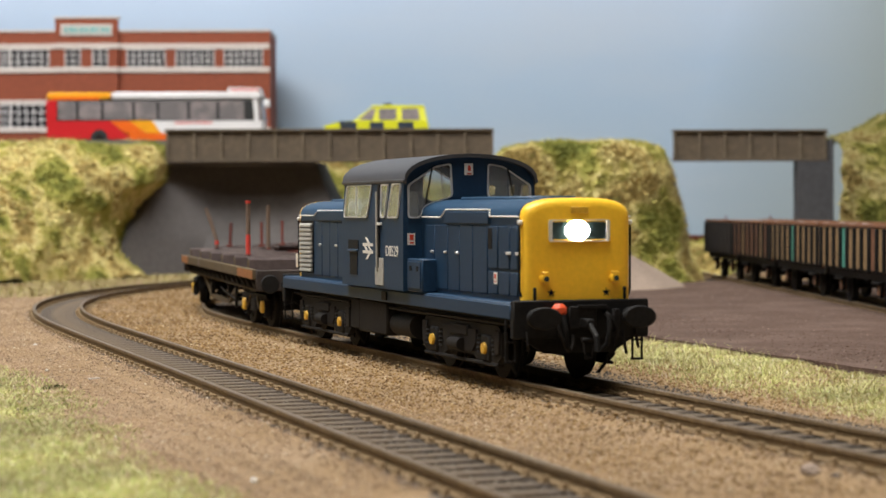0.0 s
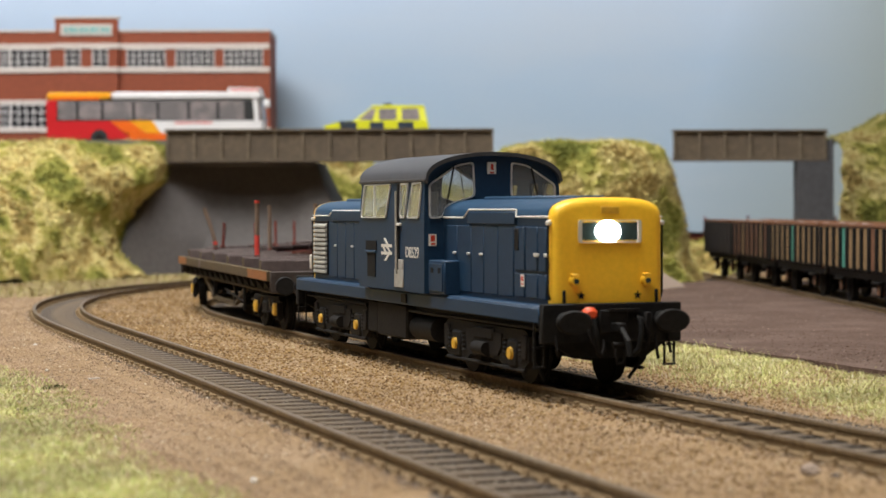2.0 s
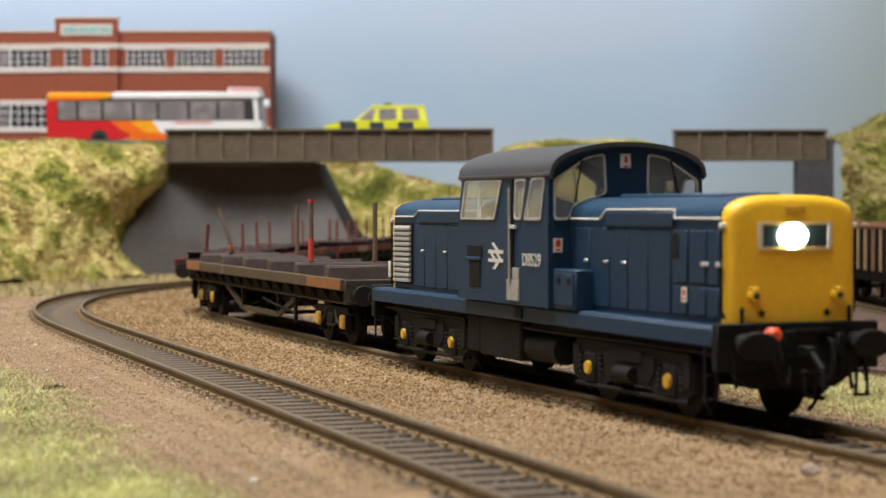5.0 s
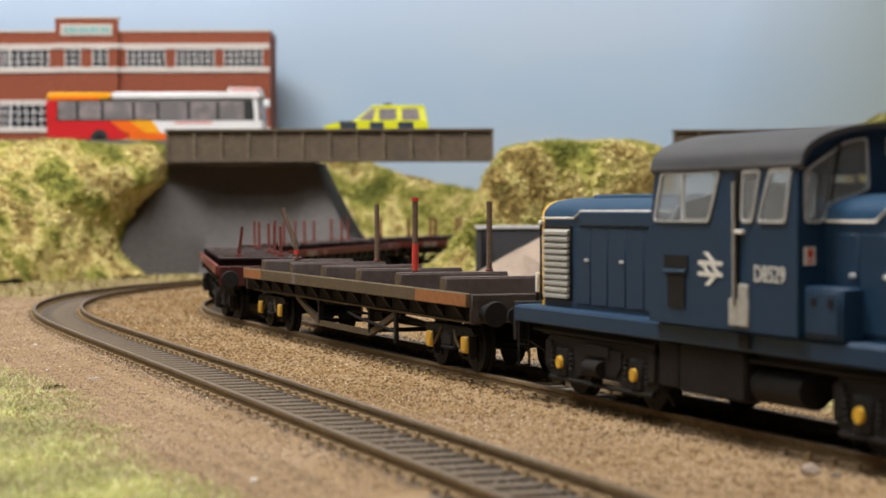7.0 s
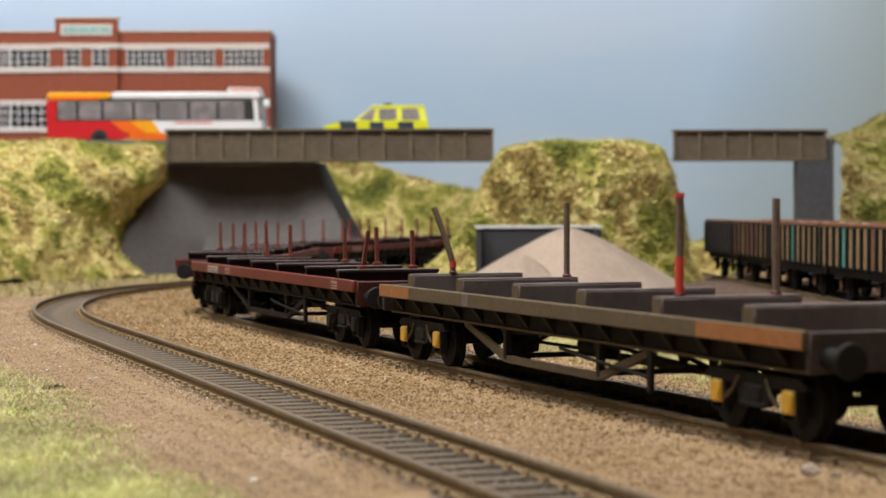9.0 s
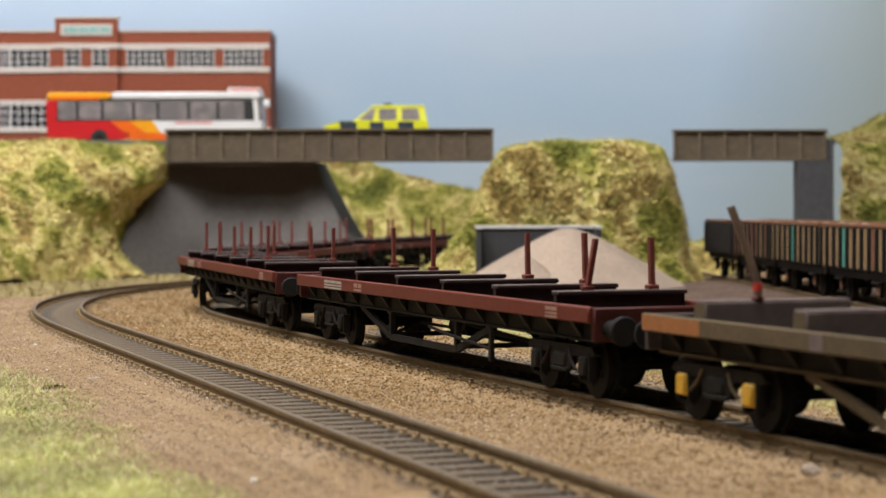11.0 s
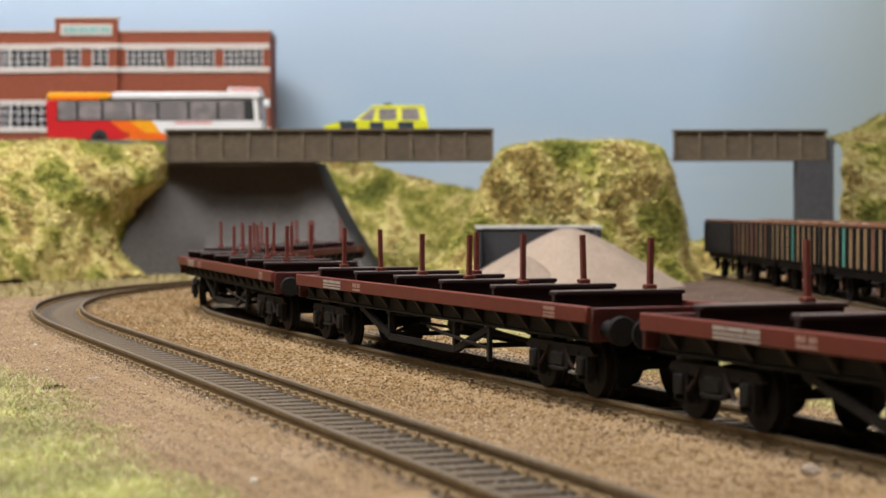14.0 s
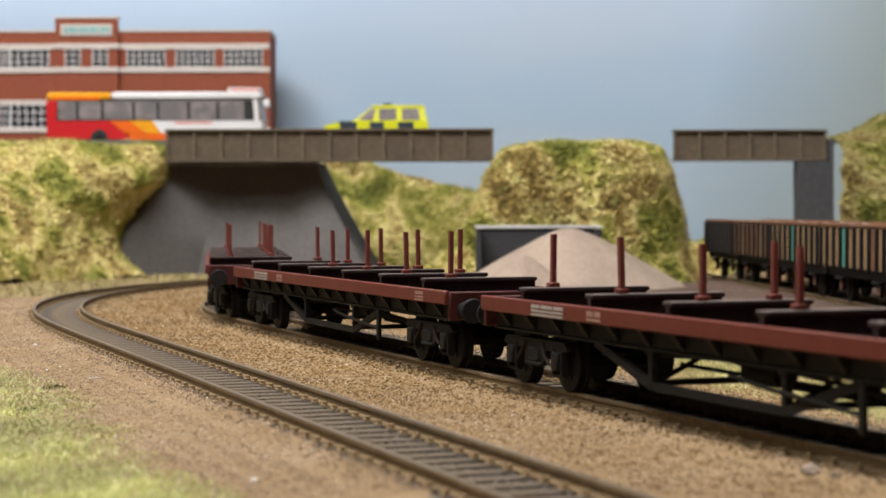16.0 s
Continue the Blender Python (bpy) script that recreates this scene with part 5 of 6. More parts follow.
def locomotive():
    t = thing("diesel_locomotive", "blue centre-cab model diesel locomotive with full yellow end and lit headlamp", "locomotive")
    # footplate and solebars
    part("footplate", Build().box(-94, 94, -15.4, 15.4, 16.3, 17.4, 0.3), M["blue"], t)
    for s in (-1, 1):
        part("solebar", Build().box(-94, 93.6, s * 15.2 - 0.5, s * 15.2 + 0.5, 13.9, 17.0, 0.2), M["blue"], t)
        part("solebar_pad", Build().box(5, 8.6, s * 15.9 - 0.25, s * 15.9 + 0.25, 14.4, 16.6, 0.1), M["black"], t)
    part("underframe", Build().box(-88, 88, -12, 12, 11.5, 16.2, 0.3), M["black"], t)
    for e in (-1, 1):
        part("buffer_beam", Build().box(e * 93.2, e * 95.2, -15.5, 15.5, 9.8, 17.9, 0.25), M["black"], t)
        buffers(t, 94.4, e, 14.4, 2.4, 1.6, 10.8)
        coupling(t, 95, e)
        for s in (-1, 1):
            part("brake_pipe", Build().rod([(e * 95.2, s * 5.5, 15), (e * 97.5, s * 5.2, 14.5), (e * 98.3, s * 5, 12), (e * 98.0, s * 4.6, 8.6), (e * 96.8, s * 3.6, 7.2)], 0.55), M["black"], t)
            part("lamp_iron", Build().box(e * 93.9, e * 94.5, s * 10.3 - 0.35, s * 10.3 + 0.35, 17.9, 20.6, 0.2), M["black"], t)
        part("brake_pipe_cock", Build().box(e * 95.6, e * 97.8, -7.4, -4.2, 14.6, 17.2, 0.8), M["orange"], t, "orange-red air pipe cock")
        part("hose", Build().rod([(e * 95.2, -6.2, 14.4), (e * 97.6, -6.6, 13.2), (e * 98.6, -6.2, 10.6), (e * 98.4, -5.0, 8.2), (e * 97.4, -3.6, 7.4), (e * 96.6, -2.6, 8.6), (e * 96.2, -2.4, 10.6)], 0.38), M["frame_brown"], t, "looped rubber brake hose")
        part("hose", Build().rod([(e * 95.2, 5.0, 15.2), (e * 96.4, 6.2, 14.6), (e * 96.6, 7.6, 11.4), (e * 96.2, 7.2, 8.2)], 0.35), M["frame_brown"], t, "looped rubber brake hose")
        part("screw_coupling", Build().rod([(e * 98.5, -0.9, 9.8), (e * 99.2, -1.2, 8.0), (e * 99.0, -0.8, 5.8), (e * 98.7, 0.8, 5.8), (e * 98.9, 1.2, 8.0), (e * 98.5, 0.9, 9.8)], 0.35).cyl((e * 98.8, -1.6, 9.6), (e * 98.8, 1.6, 9.6), 0.55), M["frame_brown"], t)
        for q, zq in ((-12.6, 8.6), (9.6, 7.8), (12.4, 9.0)):
            part("beam_pipe", Build().rod([(e * 95.2, q, 11.4), (e * 96.0, q, zq), (e * 95.4, q + 0.6, zq - 1.4)], 0.35), M["frame_brown"], t)
        part("hook_plate", Build().box(e * 95.2, e * 95.9, -3.2, 3.2, 11.6, 16.6, 0.3).box(e * 95.2, e * 96.4, 6.8, 8.4, 11, 16, 0.3).box(e * 95.2, e * 96.2, -1.2, 5.5, 16.0, 16.8, 0.1), M["frame_brown"], t)
        for s in (-1, 1):
            part("footstep", Build().box(e * 91, e * 91.4, s * 14.6 - 1.3, s * 14.6 - 0.9, 4.8, 14).box(e * 91, e * 91.4, s * 14.6 + 0.9, s * 14.6 + 1.3, 4.8, 14).box(e * 90.6, e * 91.8, s * 14.6 - 1.3, s * 14.6 + 1.3, 4.6, 5.0).box(e * 90.6, e * 91.8, s * 14.6 - 1.3, s * 14.6 + 1.3, 8.7, 9.1), M["black"], t)
        part("snow_guard", Build().prism([(-13, 9.9), (13, 9.9), (8, 6.6), (-8, 6.6)], "x", e * 92.6, e * 93.6), M["black"], t)
    # hoods
    for e, x0, x1 in ((1, 25.5, 90.6), (-1, -85.6, -25.0)):
        prof = hood_profile(12.3, 35.4, 39.3)
        hood = part("hood", Build().prism(prof, "x", x0, x1), M["blue"], t, smooth=30)
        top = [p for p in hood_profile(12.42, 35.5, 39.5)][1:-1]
        part("hood_roof", Build().prism(top, "x", x0 - 0.05, x1 - 0.3), M["blue_lit"], hood, "hood roof in blue brightened for light from above", smooth=30)
        part("roof_hatch", Build().box(min(x0, x1) + 10, max(x0, x1) - 12, -6, 6, 38.9, 40.0, 0.4), M["blue_lit"], hood)
        # end cap with softened edges
        xe = 90.6 if e > 0 else -85.6
        m = "yellow"
        rings = []
        for dx, ins in ((0.0, -0.15), (1.5, -0.1), (2.3, 0.25), (2.8, 0.9), (3.0, 1.8)):
            rings.append([(xe + e * dx, y, z) for y, z in hood_profile(12.1, 35.4, 39.4, inset=ins)])
        nose = part("nose_end", Build().loft(rings), M[m], t, "full yellow warning panel end", smooth=30)
        xf = xe + e * 3.0
        b = Build()
        frame_pts = rounded([(-7.0, 30.2), (7.0, 30.2), (7.0, 34.9), (-7.0, 34.9)], 0.6)
        poly_frame(b, frame_pts, 0.75, lambda p, d: (xf - e * 0.2 + e * d, p[0], p[1]), 0.7)
        hc = part("headcode_frame", b, M["white"], nose, "white headcode box surround")
        part("headcode_glass", Build().box(xf - 0.25 * e, xf + 0.15 * e, -6.5, 6.5, 30.7, 34.4), M["lens"], nose)
        if e > 0:
            part("headlamp", Build().prism([(-0.5 + 2.7 * math.cos(g), 32.55 + 2.15 * math.sin(g)) for g in np.linspace(0, 2 * math.pi, 32, endpoint=False)], "x", xf + 0.15, xf + 0.55), M["lamp"], nose, "blazing white lit headlamp")
        else:
            part("headlamp", Build().cyl((xf - 0.15, 0, 32.6), (xf - 0.45, 0, 32.6), 1.6, n=20), M["silver"], nose)
        part("vent_plate", Build().box(xf - 0.2 * e, xf + 0.25 * e, -1.9, 2.1, 36.2, 37.6, 0.1), M["axle_yellow"], nose)
        for s in (-1, 1):
            lm = part("marker_lamp", Build().cyl((xf - e * 0.2, s * 8, 22.4), (xf + e * 1.5, s * 8, 22.4), 1.15, 1.0, n=18).box(min(xf, xf + e * 1.3), max(xf, xf + e * 1.3), s * 8 - 0.8, s * 8 + 0.8, 23.3, 23.9, 0.2), M["yellow"], nose)
            part("lens", Build().cyl((xf + e * 1.5, s * 8, 22.4), (xf + e * 1.75, s * 8, 22.4), 0.55, n=14), M["lens"], lm)
            star = []
            for k in range(10):
                r = 0.95 if k % 2 == 0 else 0.4
                g = math.pi / 2 + math.pi * k / 5
                star.append((s * 6.3 + r * math.cos(g), 19.4 + r * math.sin(g)))
            part("star_mark", Build().prism(star, "x", xf - e * 0.1, xf + e * 0.12), M["black"], nose, "small black star")
            part("handrail", Build().rod([(xe + e * 1.0, s * 12.3, 18.5), (xe + e * 1.0, s * 12.75, 20), (xe + e * 1.0, s * 12.75, 33.5), (xe + e * 1.0, s * 12.2, 34.4)], 0.25), M["black"], t)
            part("handrail_knob", Build().box(xe + e * 0.4, xe + e * 1.6, s * 12.6 - 0.5, s * 12.6 + 0.5, 33.8, 34.8, 0.2), M["white"], t)
        # cream waist stripes on the hood shoulders
        for s in (-1, 1):
            b = Build()
            y = s * 12.75
            if e > 0:
                for p, q in (((27, 35.2), (41, 35.2)), ((41, 35.2), (43.5, 37.0)), ((43.5, 37.0), (73, 37.0)), ((73, 37.0), (73.6, 35.5)), ((73.6, 35.5), (91.5, 35.5))):
                    b.cyl((p[0], y - s * (0.35 if p[1] > 36 else 0), p[1]), (q[0], y - s * (0.35 if q[1] > 36 else 0), q[1]), 0.2, n=6)
            else:
                for p, q in (((-86, 35.3), (-69.5, 35.3)), ((-69.5, 35.3), (-67, 36.7)), ((-67, 36.7), (-26, 36.7))):
                    b.cyl((p[0], y - s * (0.3 if p[1] > 36 else 0), p[1]), (q[0], y - s * (0.3 if q[1] > 36 else 0), q[1]), 0.2, n=6)
            part("waist_stripe", b, M["white"], hood, "thin cream lining stripe")
            # raised shoulder casing
            xa, xb = (43.5, 73) if e > 0 else (-67, -26)
            part("shoulder_casing", Build().box(xa, xb, s * 12.55 - 0.35, s * 12.55 + 0.35, 33.8, 36.6, 0.2), M["blue"], hood)
            # access doors with handles
            if e > 0:
                edges = [28.5, 36, 45.4, 53.5, 62.3, 71.7]
            else:
                edges = [-69.5, -62, -54, -46, -38, -28]
            for a, c in zip(edges[:-1], edges[1:]):
                dr = part("door", Build().box(a + 0.17, c - 0.17, s * 12.4 - 0.2, s * 12.4 + 0.2, 18.4, 33.4, 0.15), M["blue"], hood)
                if a in (28.5, 36, 45.4, -69.5, -54):
                    part("handle", Build().box(c - 2.2, c - 0.6, s * 12.75 - 0.25, s * 12.75 + 0.25, 26.8, 27.4, 0.15), M["silver"], dr, "bright metal handle")
            if e > 0:
                for a, c in ((72.6, 78.4), (79.2, 85.6), (86.2, 90.4)):
                    for z0, z1 in ((18.6, 23.6), (24.2, 33.4)):
                        part("door", Build().box(a, c, s * 12.5 - 0.3, s * 12.5 + 0.3, z0, z1, 0.15), M["blue"], hood)
                part("handle", Build().box(84.4, 86.8, s * 12.9 - 0.3, s * 12.9 + 0.3, 27.3, 28, 0.1).box(90.0, 91.6, s * 12.9 - 0.3, s * 12.9 + 0.3, 27.3, 28, 0.1), M["silver"], hood)
                part("vent_slot", Build().box(72.9, 75.4, s * 12.8 - 0.15, s * 12.8 + 0.15, 28.4, 33.0, 0.2), M["black"], hood)
                nt = part("notice", Build().box(76.6, 78.6, s * 12.85 - 0.06, s * 12.85 + 0.06, 20.8, 23.4), M["white"], hood, "white notice with red bars")
                part("lettering", Build().box(77.1, 78.1, s * 12.94 - 0.04, s * 12.94 + 0.04, 22.0, 23.0).box(77.1, 78.1, s * 12.94 - 0.04, s * 12.94 + 0.04, 21.2, 21.5), M["red"], nt)
            else:
                gl = part("grille", Build().box(-84.8, -71.4, s * 12.5 - 0.2, s * 12.5 + 0.2, 18.8, 33.8, 0.1), M["frame_brown"], hood)
                for k in range(11):
                    z = 19.5 + k * 1.27
                    part("louvre", Build().prism([(s * 12.6, z), (s * 13.3, z - 0.25), (s * 13.3, z + 0.35), (s * 12.6, z + 0.95)], "x", -84.3, -71.9), M["louvre"], gl, "pale grey louvre")
                part("lamp_bracket", Build().box(-89, -88, s * 12.6 - 0.4, s * 12.6 + 0.4, 20, 24, 0.1), M["white"], hood)
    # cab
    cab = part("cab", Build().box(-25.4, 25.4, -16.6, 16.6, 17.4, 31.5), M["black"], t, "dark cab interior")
    part("bulkhead", Build().box(-1.2, 1.2, -14, -5, 31.5, 41.5, 0.4).box(-1.2, 1.2, 5, 14, 31.5, 41.5, 0.4), M["pale_grey"], cab, "pale grey cab seat backs")
    part("control_desk", Build().box(-20, -8, -14, 14, 31.5, 35.5, 0.6).box(8, 20, -14, 14, 31.5, 35.5, 0.6), M["beige"], cab, "pale beige desks")

    def wall(outer, holes, fn, thick):
        """A flat wall with openings right through it."""
        bm = bmesh.new()
        loops = []
        for pts in [outer] + holes:
            vs = [bm.verts.new((p[0], p[1], 0)) for p in pts]
            loops.append([bm.edges.new((vs[i], vs[(i + 1) % len(vs)])) for i in range(len(vs))])
        bmesh.ops.triangle_fill(bm, use_beauty=True, use_dissolve=False, edges=[e for q in loops for e in q])
        bm.verts.index_update()
        co = [(v.co.x, v.co.y) for v in bm.verts]
        tri = [tuple(v.index for v in f.verts) for f in bm.faces]
        n = len(co)
        b = Build().add([fn(p, 0) for p in co] + [fn(p, -thick) for p in co], tri + [tuple(i + n for i in q)[::-1] for q in tri])
        k = 0
        for pts in [outer] + holes:
            m = len(pts)
            b.f += [(k + i, k + (i + 1) % m, n + k + (i + 1) % m, n + k + i) for i in range(m)]
            k += m
        bm.free()
        return b

    SIDE_WINDOWS = [rounded(p, 1.0) for p in ([(-24.0, 34.9), (-3.0, 34.9), (0.6, 43.3), (-21.6, 43.3)], [(8.2, 34.9), (12.0, 34.9), (14.3, 43.4), (8.2, 43.4)], [(13.6, 34.9), (22.6, 34.9), (24.2, 43.5), (17.2, 43.5)])]
    FRONT_WINDOWS = [rounded([(s * 16.0, 34.9), (s * 12.9, 34.9), (s * 12.0, 37.6), (s * 4.4, 40.2), (s * 4.7, 48.3), (s * 8.8, 47.6), (s * 16.0, 43.0)], 0.9) for s in (-1, 1)]
    arch = [(-17.2, 44.0)] + [(-17.2 * math.cos(math.pi * i / 20), 44.2 + 6.4 * math.sin(math.pi * i / 20) ** 0.85) for i in range(1, 20)] + [(17.2, 44.0)]
    gable = [(-17.0, 17.4)] + [(y * 0.98, z - 0.45) for y, z in arch] + [(17.0, 17.4)]
    part("cab_roof", Build().prism(arch + [(y * 0.97, z - 0.9) for y, z in arch[::-1]], "x", -25.6, 27.2), M["roof_grey"], cab, "dusty dark grey curved cab roof", smooth=30)
    for s in (-1, 1):
        part("roof_rib", Build().rod([(-14, s * 15.2, 46.6), (-9, s * 13.6, 47.9)], 0.22, 6).rod([(8, s * 15.2, 46.6), (13, s * 13.6, 47.9)], 0.22, 6), M["louvre"], cab)
        part("gutter", Build().box(-25.4, 27.0, s * 17.15 - 0.3, s * 17.15 + 0.3, 43.6, 44.3, 0.1), M["roof_grey"], cab)

        def sidep(p, d, s=s):
            lean = max(0.0, (p[1] - 34) / 10.2) * 0.3
            return (p[0], s * (17.2 - lean + d), p[1])
        part("cab_side", wall([(-26, 17.4), (26, 17.4), (26, 34), (25.7, 44.3), (-24.2, 44.3), (-26, 34)], SIDE_WINDOWS, sidep, 0.7), M["blue"], cab)
        for pts in SIDE_WINDOWS:
            b = Build()
            inner = poly_frame(b, pts, 0.55, sidep, 0.35)
            wn = part("window_frame", b, M["silver"], cab, "bright silver window frame")
            pane = Build()
            n = len(inner)
            pane.add([sidep(p, 0.16) for p in inner] + [sidep(p, 0.24) for p in inner], [tuple(range(n)), tuple(range(n, 2 * n))[::-1]] + [(i, (i + 1) % n, n + (i + 1) % n, n + i) for i in range(n)])
            part("pane", pane, M["cabglass"], wn).visible_shadow = False
        part("window_bar", Build().box(-13.4, -12.7, s * 17.0 - 0.3, s * 17.0 + 0.3, 35.2, 43.0), M["silver"], cab)
        # door edge as a black strip for its shade, handrail and steps
        part("door", Build().box(6.2, 7.6, s * 17.2 - 0.3, s * 17.2 + 0.12, 18, 43.2), M["black"], cab, "black strip painted as the shade along the door edge")
        part("handrail", Build().rod([(6.6, s * 17.8, 21.5), (6.6, s * 17.9, 41.5)], 0.3), M["louvre"], cab)
        part("handrail_bracket", Build().box(6.0, 9.2, s * 17.5 - 0.4, s * 17.5 + 0.4, 33.1, 33.8, 0.1), M["white"], cab)
        part("step_plate", Build().box(4.2, 10.8, s * 17.35 - 0.2, s * 17.35 + 0.2, 18.2, 22.6, 0.1).box(7.4, 10.6, s * 17.35 - 0.2, s * 17.35 + 0.3, 22.6, 25.0, 0.1), M["louvre"], cab, "pale worn step plate")
        # flush black plates put the shade of the footstep hollows into colour
        part("recess_shade", Build().box(-19.8, -11.0, s * 17.2 - 0.2, s * 17.2 + 0.05, 26.8, 29.2).box(-18.4, -12.0, s * 17.2 - 0.2, s * 17.2 + 0.05, 20.2, 26.0), M["black"], cab, "black plates standing in for the shade of footstep hollows")
        part("grab_rail", Build().box(-19.6, -11.2, s * 17.5 - 0.3, s * 17.5 + 0.3, 26.2, 26.8, 0.1), M["blue_lit"], cab)
        # double arrow and running number
        b = Build()
        ya = s * 17.28
        x0, x1, zc = (-7.0, 1.6, 27.2)
        b.box(x0, x1, ya - 0.05, ya + 0.05, 27.75, 28.5).box(x0, x1, ya - 0.05, ya + 0.05, 25.9, 26.65)
        for pts in (((-5.2, 30.0), (-3.7, 30.0), (-0.4, 28.1), (-1.9, 28.1)), ((-3.7, 26.3), (-2.2, 26.3), (-5.4, 28.2), (-6.6, 28.2)), ((-3.2, 28.0), (-1.9, 28.0), (1.2, 26.4), (-0.2, 26.4)), ((-4.6, 24.4), (-3.0, 24.4), (0.2, 26.3), (-1.4, 26.3))):
            b.prism([(p[0], p[1]) for p in pts], "y", ya - 0.05, ya + 0.045)
        part("arrow_emblem", b, M["white"], cab, "white double-arrow emblem")
        nm = part("running_number", text_mesh("D8529", 3.7, M["white"]), None, cab, "white running number")
        nm.matrix_basis = pose(17.4 * MM, s * 17.32 * MM, 26.7 * MM, 90, 0, 0 if s < 0 else 180)
        # equipment box on the footplate
        bx = part("equipment_box", Build().box(26.2, 37.4, s * 12.0, s * 16.2, 17.4, 25.3, 0.25), M["blue"], t)
        part("lid", Build().box(27.0, 36.6, s * 16.1, s * 16.5, 18.2, 24.6, 0.1), M["blue"], bx)
        part("vent", Build().box(29, 30.4, s * 16.5, s * 16.65, 22.4, 23.6).box(34, 35.4, s * 16.5, s * 16.65, 22.4, 23.6), M["black"], bx)
    for e in (-1, 1):
        xw = 26.0 if e > 0 else -26.0

        def frontp(p, d, e=e, xw=xw):
            lean = max(0.0, (p[1] - 34) / 10.2) * (0.4 if e > 0 else 1.8)
            return (xw - e * lean + e * d, p[0], p[1])
        part("cab_end", wall(gable, FRONT_WINDOWS, frontp, 0.7), M["blue"], cab)
        for s, pts in zip((-1, 1), FRONT_WINDOWS):
            b = Build()
            inner = poly_frame(b, pts, 0.5, frontp, 0.35)
            wn = part("window_frame", b, M["silver"], cab, "bright silver windscreen frame")
            n = len(inner)
            part("pane", Build().add([frontp(p, 0.16) for p in inner] + [frontp(p, 0.24) for p in inner], [tuple(range(n)), tuple(range(n, 2 * n))[::-1]] + [(i, (i + 1) % n, n + (i + 1) % n, n + i) for i in range(n)]), M["cabglass"], wn).visible_shadow = False
            part("wiper", Build().rod([frontp((s * 9.8, 47), 0.5), frontp((s * 11.6, 38.5), 0.5)], 0.22, 6), M["black"], wn)
        nt = part("notice", Build().add([frontp(p, d) for d in (0.0, 0.5) for p in ((-1.3, 45.4), (0.8, 45.4), (0.8, 48.2), (-1.3, 48.2))], [(0, 1, 2, 3), (4, 5, 6, 7), (0, 1, 5, 4), (1, 2, 6, 5), (2, 3, 7, 6), (3, 0, 4, 7)]), M["white"], cab, "white warning notice with red flash")
        part("lettering", Build().add([frontp(p, 0.56) for p in ((-0.6, 46.5), (0.2, 46.3), (0.1, 47.7), (-0.5, 47.8))], [(0, 1, 2, 3)]).add([frontp(p, 0.56) for p in ((-0.8, 45.5), (0.3, 45.5), (0.3, 45.9), (-0.8, 45.9))], [(0, 1, 2, 3)]), M["red"], nt)
    # low notice on the cab front beside the hood
    nt = part("notice", Build().box(25.9, 26.25, -16.1, -14.2, 28.5, 31.3), M["white"], cab, "white warning notice with red flash")
    part("lettering", Build().box(26.25, 26.3, -15.6, -14.6, 29.6, 31.0).box(26.25, 26.3, -15.6, -14.6, 28.8, 29.2), M["red"], nt)
    # tanks between the bogies
    part("fuel_tank", Build().box(-20, 4, -14.4, 14.4, 5.2, 13.8, 0.5), M["frame_brown"], t, "dusty dark brown tank")
    part("battery_box", Build().box(-29, -20.8, -14.0, 14.0, 5.6, 13.6, 0.4), M["frame_brown"], t)
    part("air_tank", Build().cyl((5, -11, 8.4), (21, -11, 8.4), 3.0).cyl((5, 11, 8.4), (21, 11, 8.4), 3.0), M["black"], t)
    for s in (-1, 1):
        part("pipe_run", Build().rod([(-88, s * 13.6, 12.6), (-30, s * 13.9, 12.4)], 0.4).rod([(5, s * 13.8, 12.4), (90, s * 13.6, 12.6)], 0.4), M["black"], t)
    # bogies
    for e in (-1, 1):
        bg = part("bogie", Build().box(-14, 14, -8, 8, 7.5, 11.3, 0.5), M["black"], t, at=(e * 56.2, 0, 0))
        for s in (-1, 1):
            y = s * 12.6
            part("side_frame", Build().prism([(-26, 10.4), (-24, 11.8), (24, 11.8), (26, 10.4), (26, 5.2), (22.5, 3.2), (12, 3.2), (9, 4.6), (-9, 4.6), (-12, 3.2), (-22.5, 3.2), (-26, 5.2)], "y", y - 0.8, y + 0.8), M["black"], bg)
            for a in (-17.3, 17.3):
                ab = part("axlebox", Build().box(a - 2.8, a + 2.8, y + s * 0.6 - 0.8, y + s * 0.6 + 0.8, 3.6, 9.6, 0.5), M["black"], bg)
                part("cover", Build().cyl((a, y + s * 1.2, 6.6), (a, y + s * 2.0, 6.6), 1.4, 1.2, n=18), M["axle_yellow"], ab, "yellow axlebox cover")
                for d in (-4.6, 4.6):
                    part("spring", coil(a + d, y + s * 0.7, 5.4, 9.4, 0.9), M["black"], bg)
            part("side_plate", Build().prism([(-8.5, 5.4), (8.5, 5.4), (11, 7.6), (11, 10.4), (-11, 10.4), (-11, 7.6)], "y", y + s * 0.7, y + s * 1.2).box(-25.4, -22.4, y + s * 0.7, y + s * 1.3, 5.6, 10.8, 0.2).box(22.4, 25.4, y + s * 0.7, y + s * 1.3, 5.6, 10.8, 0.2), M["frame_brown"], bg)
            for q in (-1, 1):
                part("sand_pipe", Build().rod([(q * 24.8, y, 6), (q * 26, y - s * 1.5, 3.5), (q * 25.2, y - s * 3, 1.2)], 0.4), M["black"], bg)
            part("brake_gear", Build().box(-6, 6, y + s * 0.8 - 0.7, y + s * 0.8 + 0.7, 8.6, 11.2, 0.3).cyl((-3.5, y + s * 1.6, 6.6), (3.5, y + s * 1.6, 6.6), 1.5).rod([(-24, y + s * 0.8, 3.2), (24, y + s * 0.8, 3.2)], 0.45), M["frame_brown"], bg)
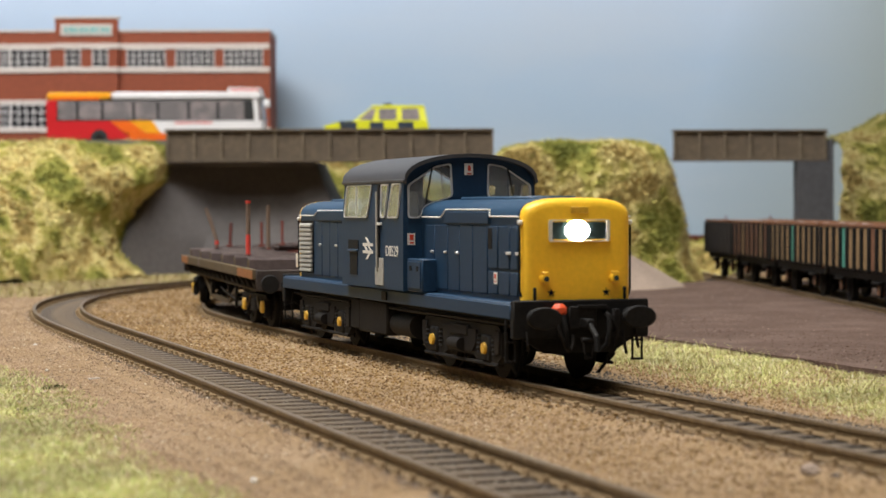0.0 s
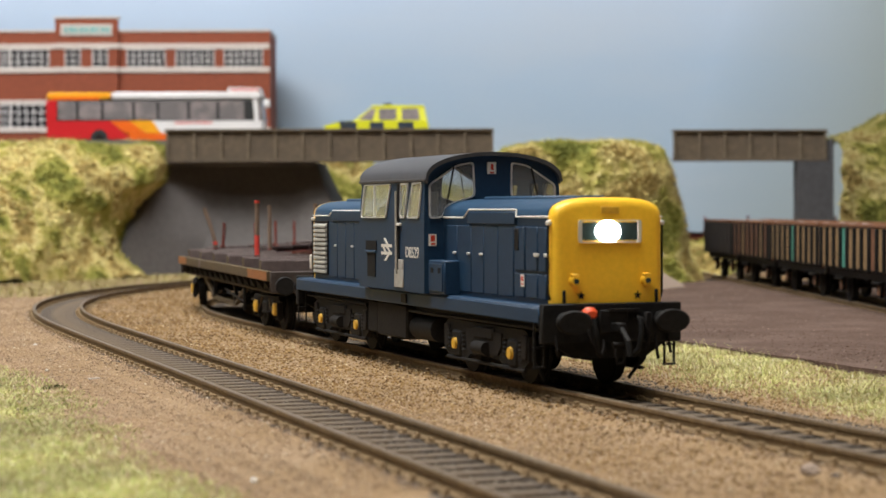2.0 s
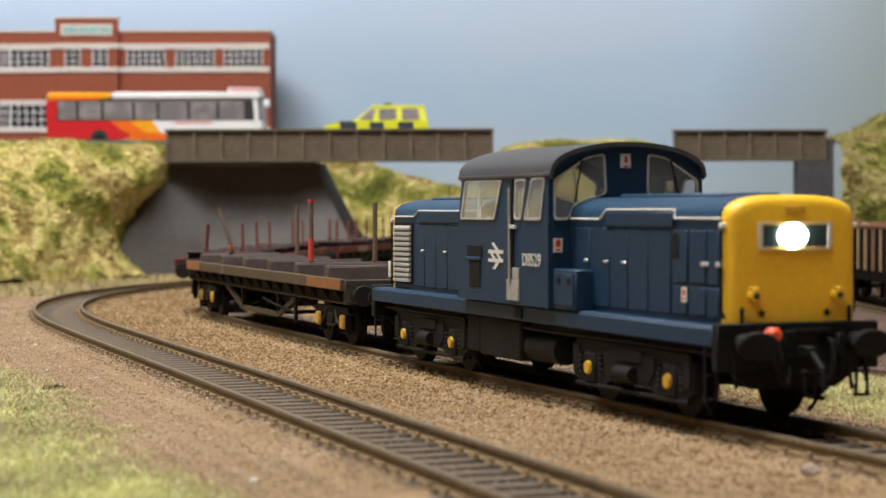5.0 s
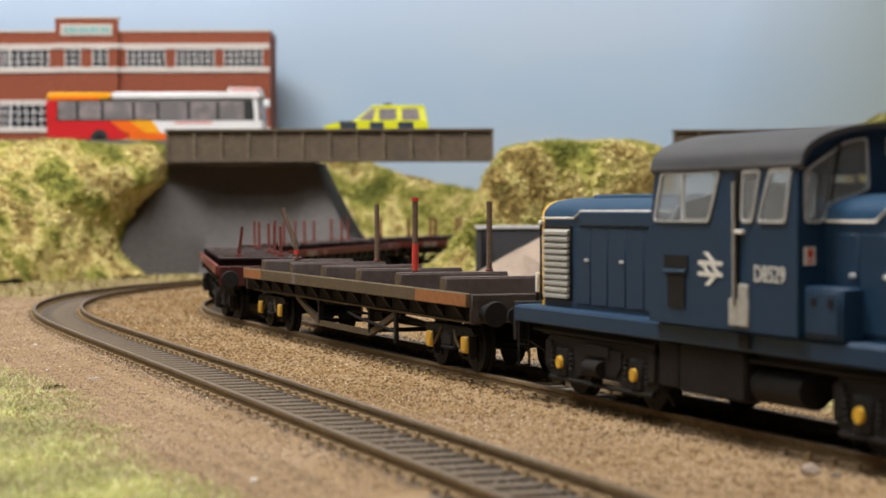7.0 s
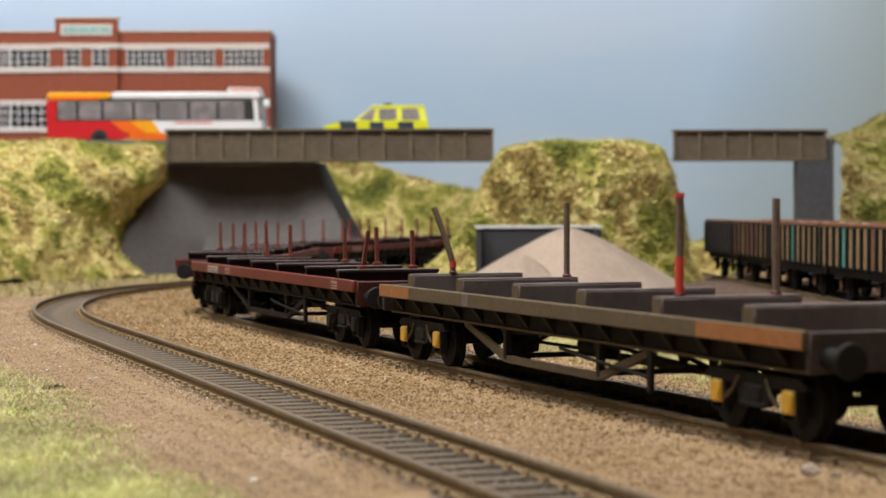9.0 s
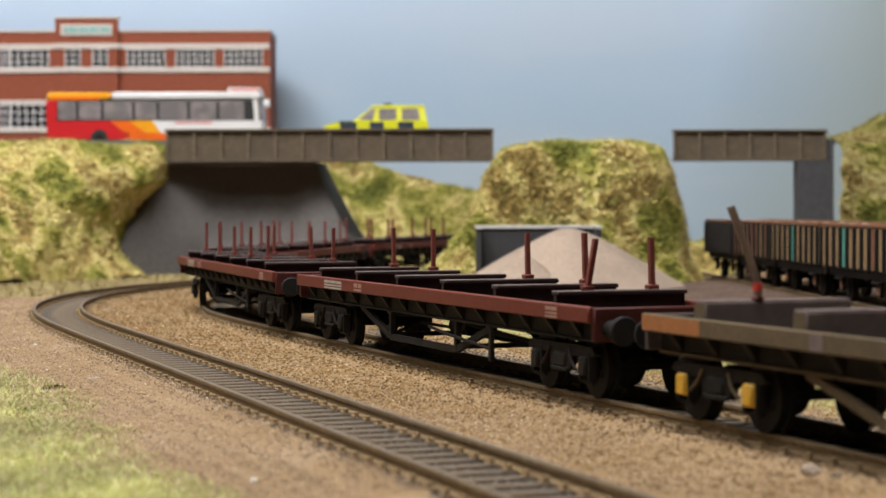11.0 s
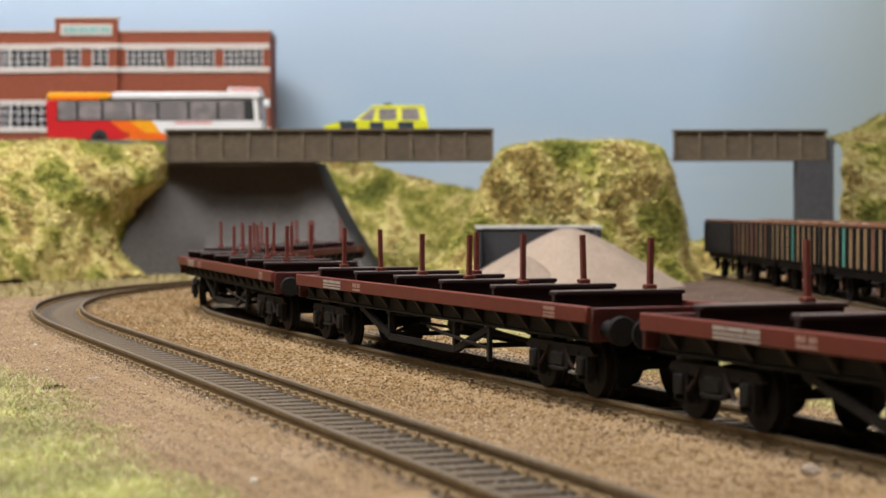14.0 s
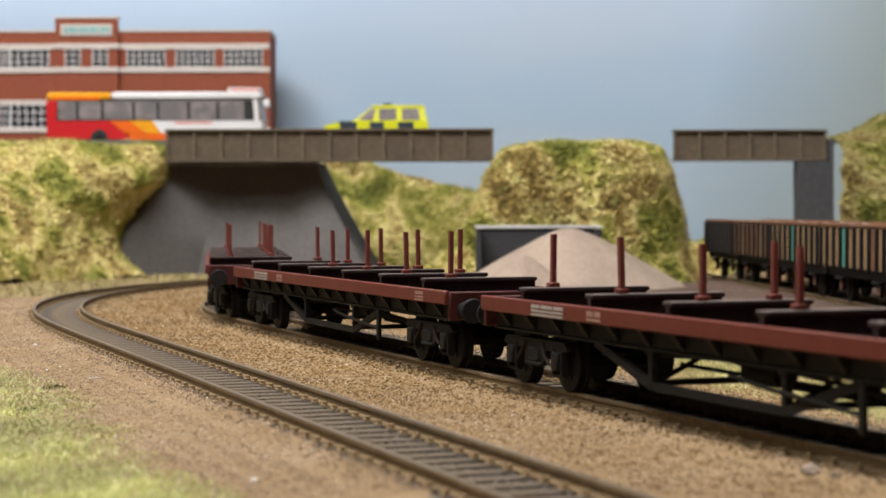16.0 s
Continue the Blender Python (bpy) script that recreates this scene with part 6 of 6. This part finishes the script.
        for a in (-17.3, 17.3):
            wheelset("wheelset", 6.6, bg, (a, 0, 6.6))
    return t


# ---- the place ----
room()
lights()
backdrop()
ground()
yard()
banks()
bridges()
upper_road()
factory()
bus()
car()
pile("sand_heap", 62, 1003, 60, 33.0, "large conical heap of pale pinkish sand", 0.4)
pile("sand_heap", 38, 972, 26, 20.0, "small heap of pale sand beside a larger one", 2.0)
bunker()
hoppers()
LOCO = locomotive()
BROWN = flat_wagon("weathered brown bogie bolster wagon with rusty patches and bent stake", 211.4, 167.0, True)
RED_LABEL = "bauxite red bogie bolster wagon with steel bolsters and stakes"
REDS = [flat_wagon("bauxite red bogie bolster wagon with steel bolsters and one leaning stake", 211.4, 167.0, False, (5,), (0, 1, 3, 4, 5), ((5, True),)),
        flat_wagon(RED_LABEL, 211.4, 167.0, False, (0, 1, 2, 3, 4), (2, 4, 5)),
        flat_wagon(RED_LABEL, 211.4, 167.0, False, (2, 3, 4, 5), (0, 1, 2, 3, 4)),
        flat_wagon(RED_LABEL, 211.4, 167.0, False, (0, 1, 3, 4, 5), (0, 2, 3, 4, 5))]
TRAIN = [(LOCO, 112.4, 0.0)]
REAR = 121.5
TRAIN.append((BROWN, 167.0, REAR + 106.5))
for i, w in enumerate(REDS):
    TRAIN.append((w, 167.0, REAR + 106.5 + 234.5 * (i + 1)))
track(NEAR_LINE, -300, 930, "curving outer track with rusty rails on weathered sleepers")
track(TRAIN_LINE, -500, 1400, "running line with rusty rails on weathered sleepers")
track(HOPPER_LINE, 0, 700, "siding track beneath the ore wagons")
ballast()
bed_grit()
yard_grit()
grass()
bits()

# ---- what moves ----
TIMES = (0, 1, 2.5, 4, 6.3, 7, 8, 9, 11.3, 12, 13.5, 15, 16)
REACH = (173.1, 167.8, 150.2, 118.1, 27.1, -16.3, -87.6, -163.8, -340.8, -395.0, -512.2, -628.7, -705.4)


def reach(t):
    """How far the locomotive's middle has come along the line, eased from mark to mark."""
    i = max(0, min(len(TIMES) - 2, int(np.searchsorted(TIMES, t, "right")) - 1))
    def slope(k):
        if k == 0:
            return -3.4
        if k >= len(TIMES) - 1:
            return (REACH[-1] - REACH[-2]) / (TIMES[-1] - TIMES[-2])
        return (REACH[k + 1] - REACH[k - 1]) / (TIMES[k + 1] - TIMES[k - 1])
    h = TIMES[i + 1] - TIMES[i]
    u = (t - TIMES[i]) / h
    return (REACH[i] * (2 * u ** 3 - 3 * u ** 2 + 1) + h * slope(i) * (u ** 3 - 2 * u ** 2 + u)
            + REACH[i + 1] * (3 * u ** 2 - 2 * u ** 3) + h * slope(i + 1) * (u ** 3 - u ** 2))


def placed(s, half):
    xa, ya, _ = on(TRAIN_LINE, s - half)
    xb, yb, _ = on(TRAIN_LINE, s + half)
    return (xa + xb) / 2, (ya + yb) / 2, math.degrees(math.atan2(ya - yb, xa - xb))


def motions():
    steps = [k * 0.25 for k in range(65)]
    fine = [round(k * 0.1, 1) for k in range(161)]
    for ob, centres, back in TRAIN:
        rows = []
        for t in steps:
            x, y, a = placed(reach(t) + back, centres / 2)
            rows.append((t, pose(x * MM, y * MM, 0, 0, 0, a)))
        walk(ob, rows)
        for bg in [c for c in ob.children if c.name.startswith("bogie")]:
            bx = bg.location.x / MM
            half = 17.3 if ob is LOCO else 12.2
            brows = []
            for t in steps:
                s = reach(t) + back
                _, _, a = placed(s, centres / 2)
                _, _, b = placed(s - bx, half)
                brows.append((t, pose(bx * MM, 0, 0, 0, 0, b - a)))
            walk(bg, brows)
            for ws in [c for c in bg.children if c.name.startswith("wheelset")]:
                r, lx = ws.location.z / MM, ws.location.x
                walk(ws, [(t, pose(lx, 0, r * MM, 0, math.degrees((REACH[0] - reach(t)) / r), 0)) for t in fine])


motions()
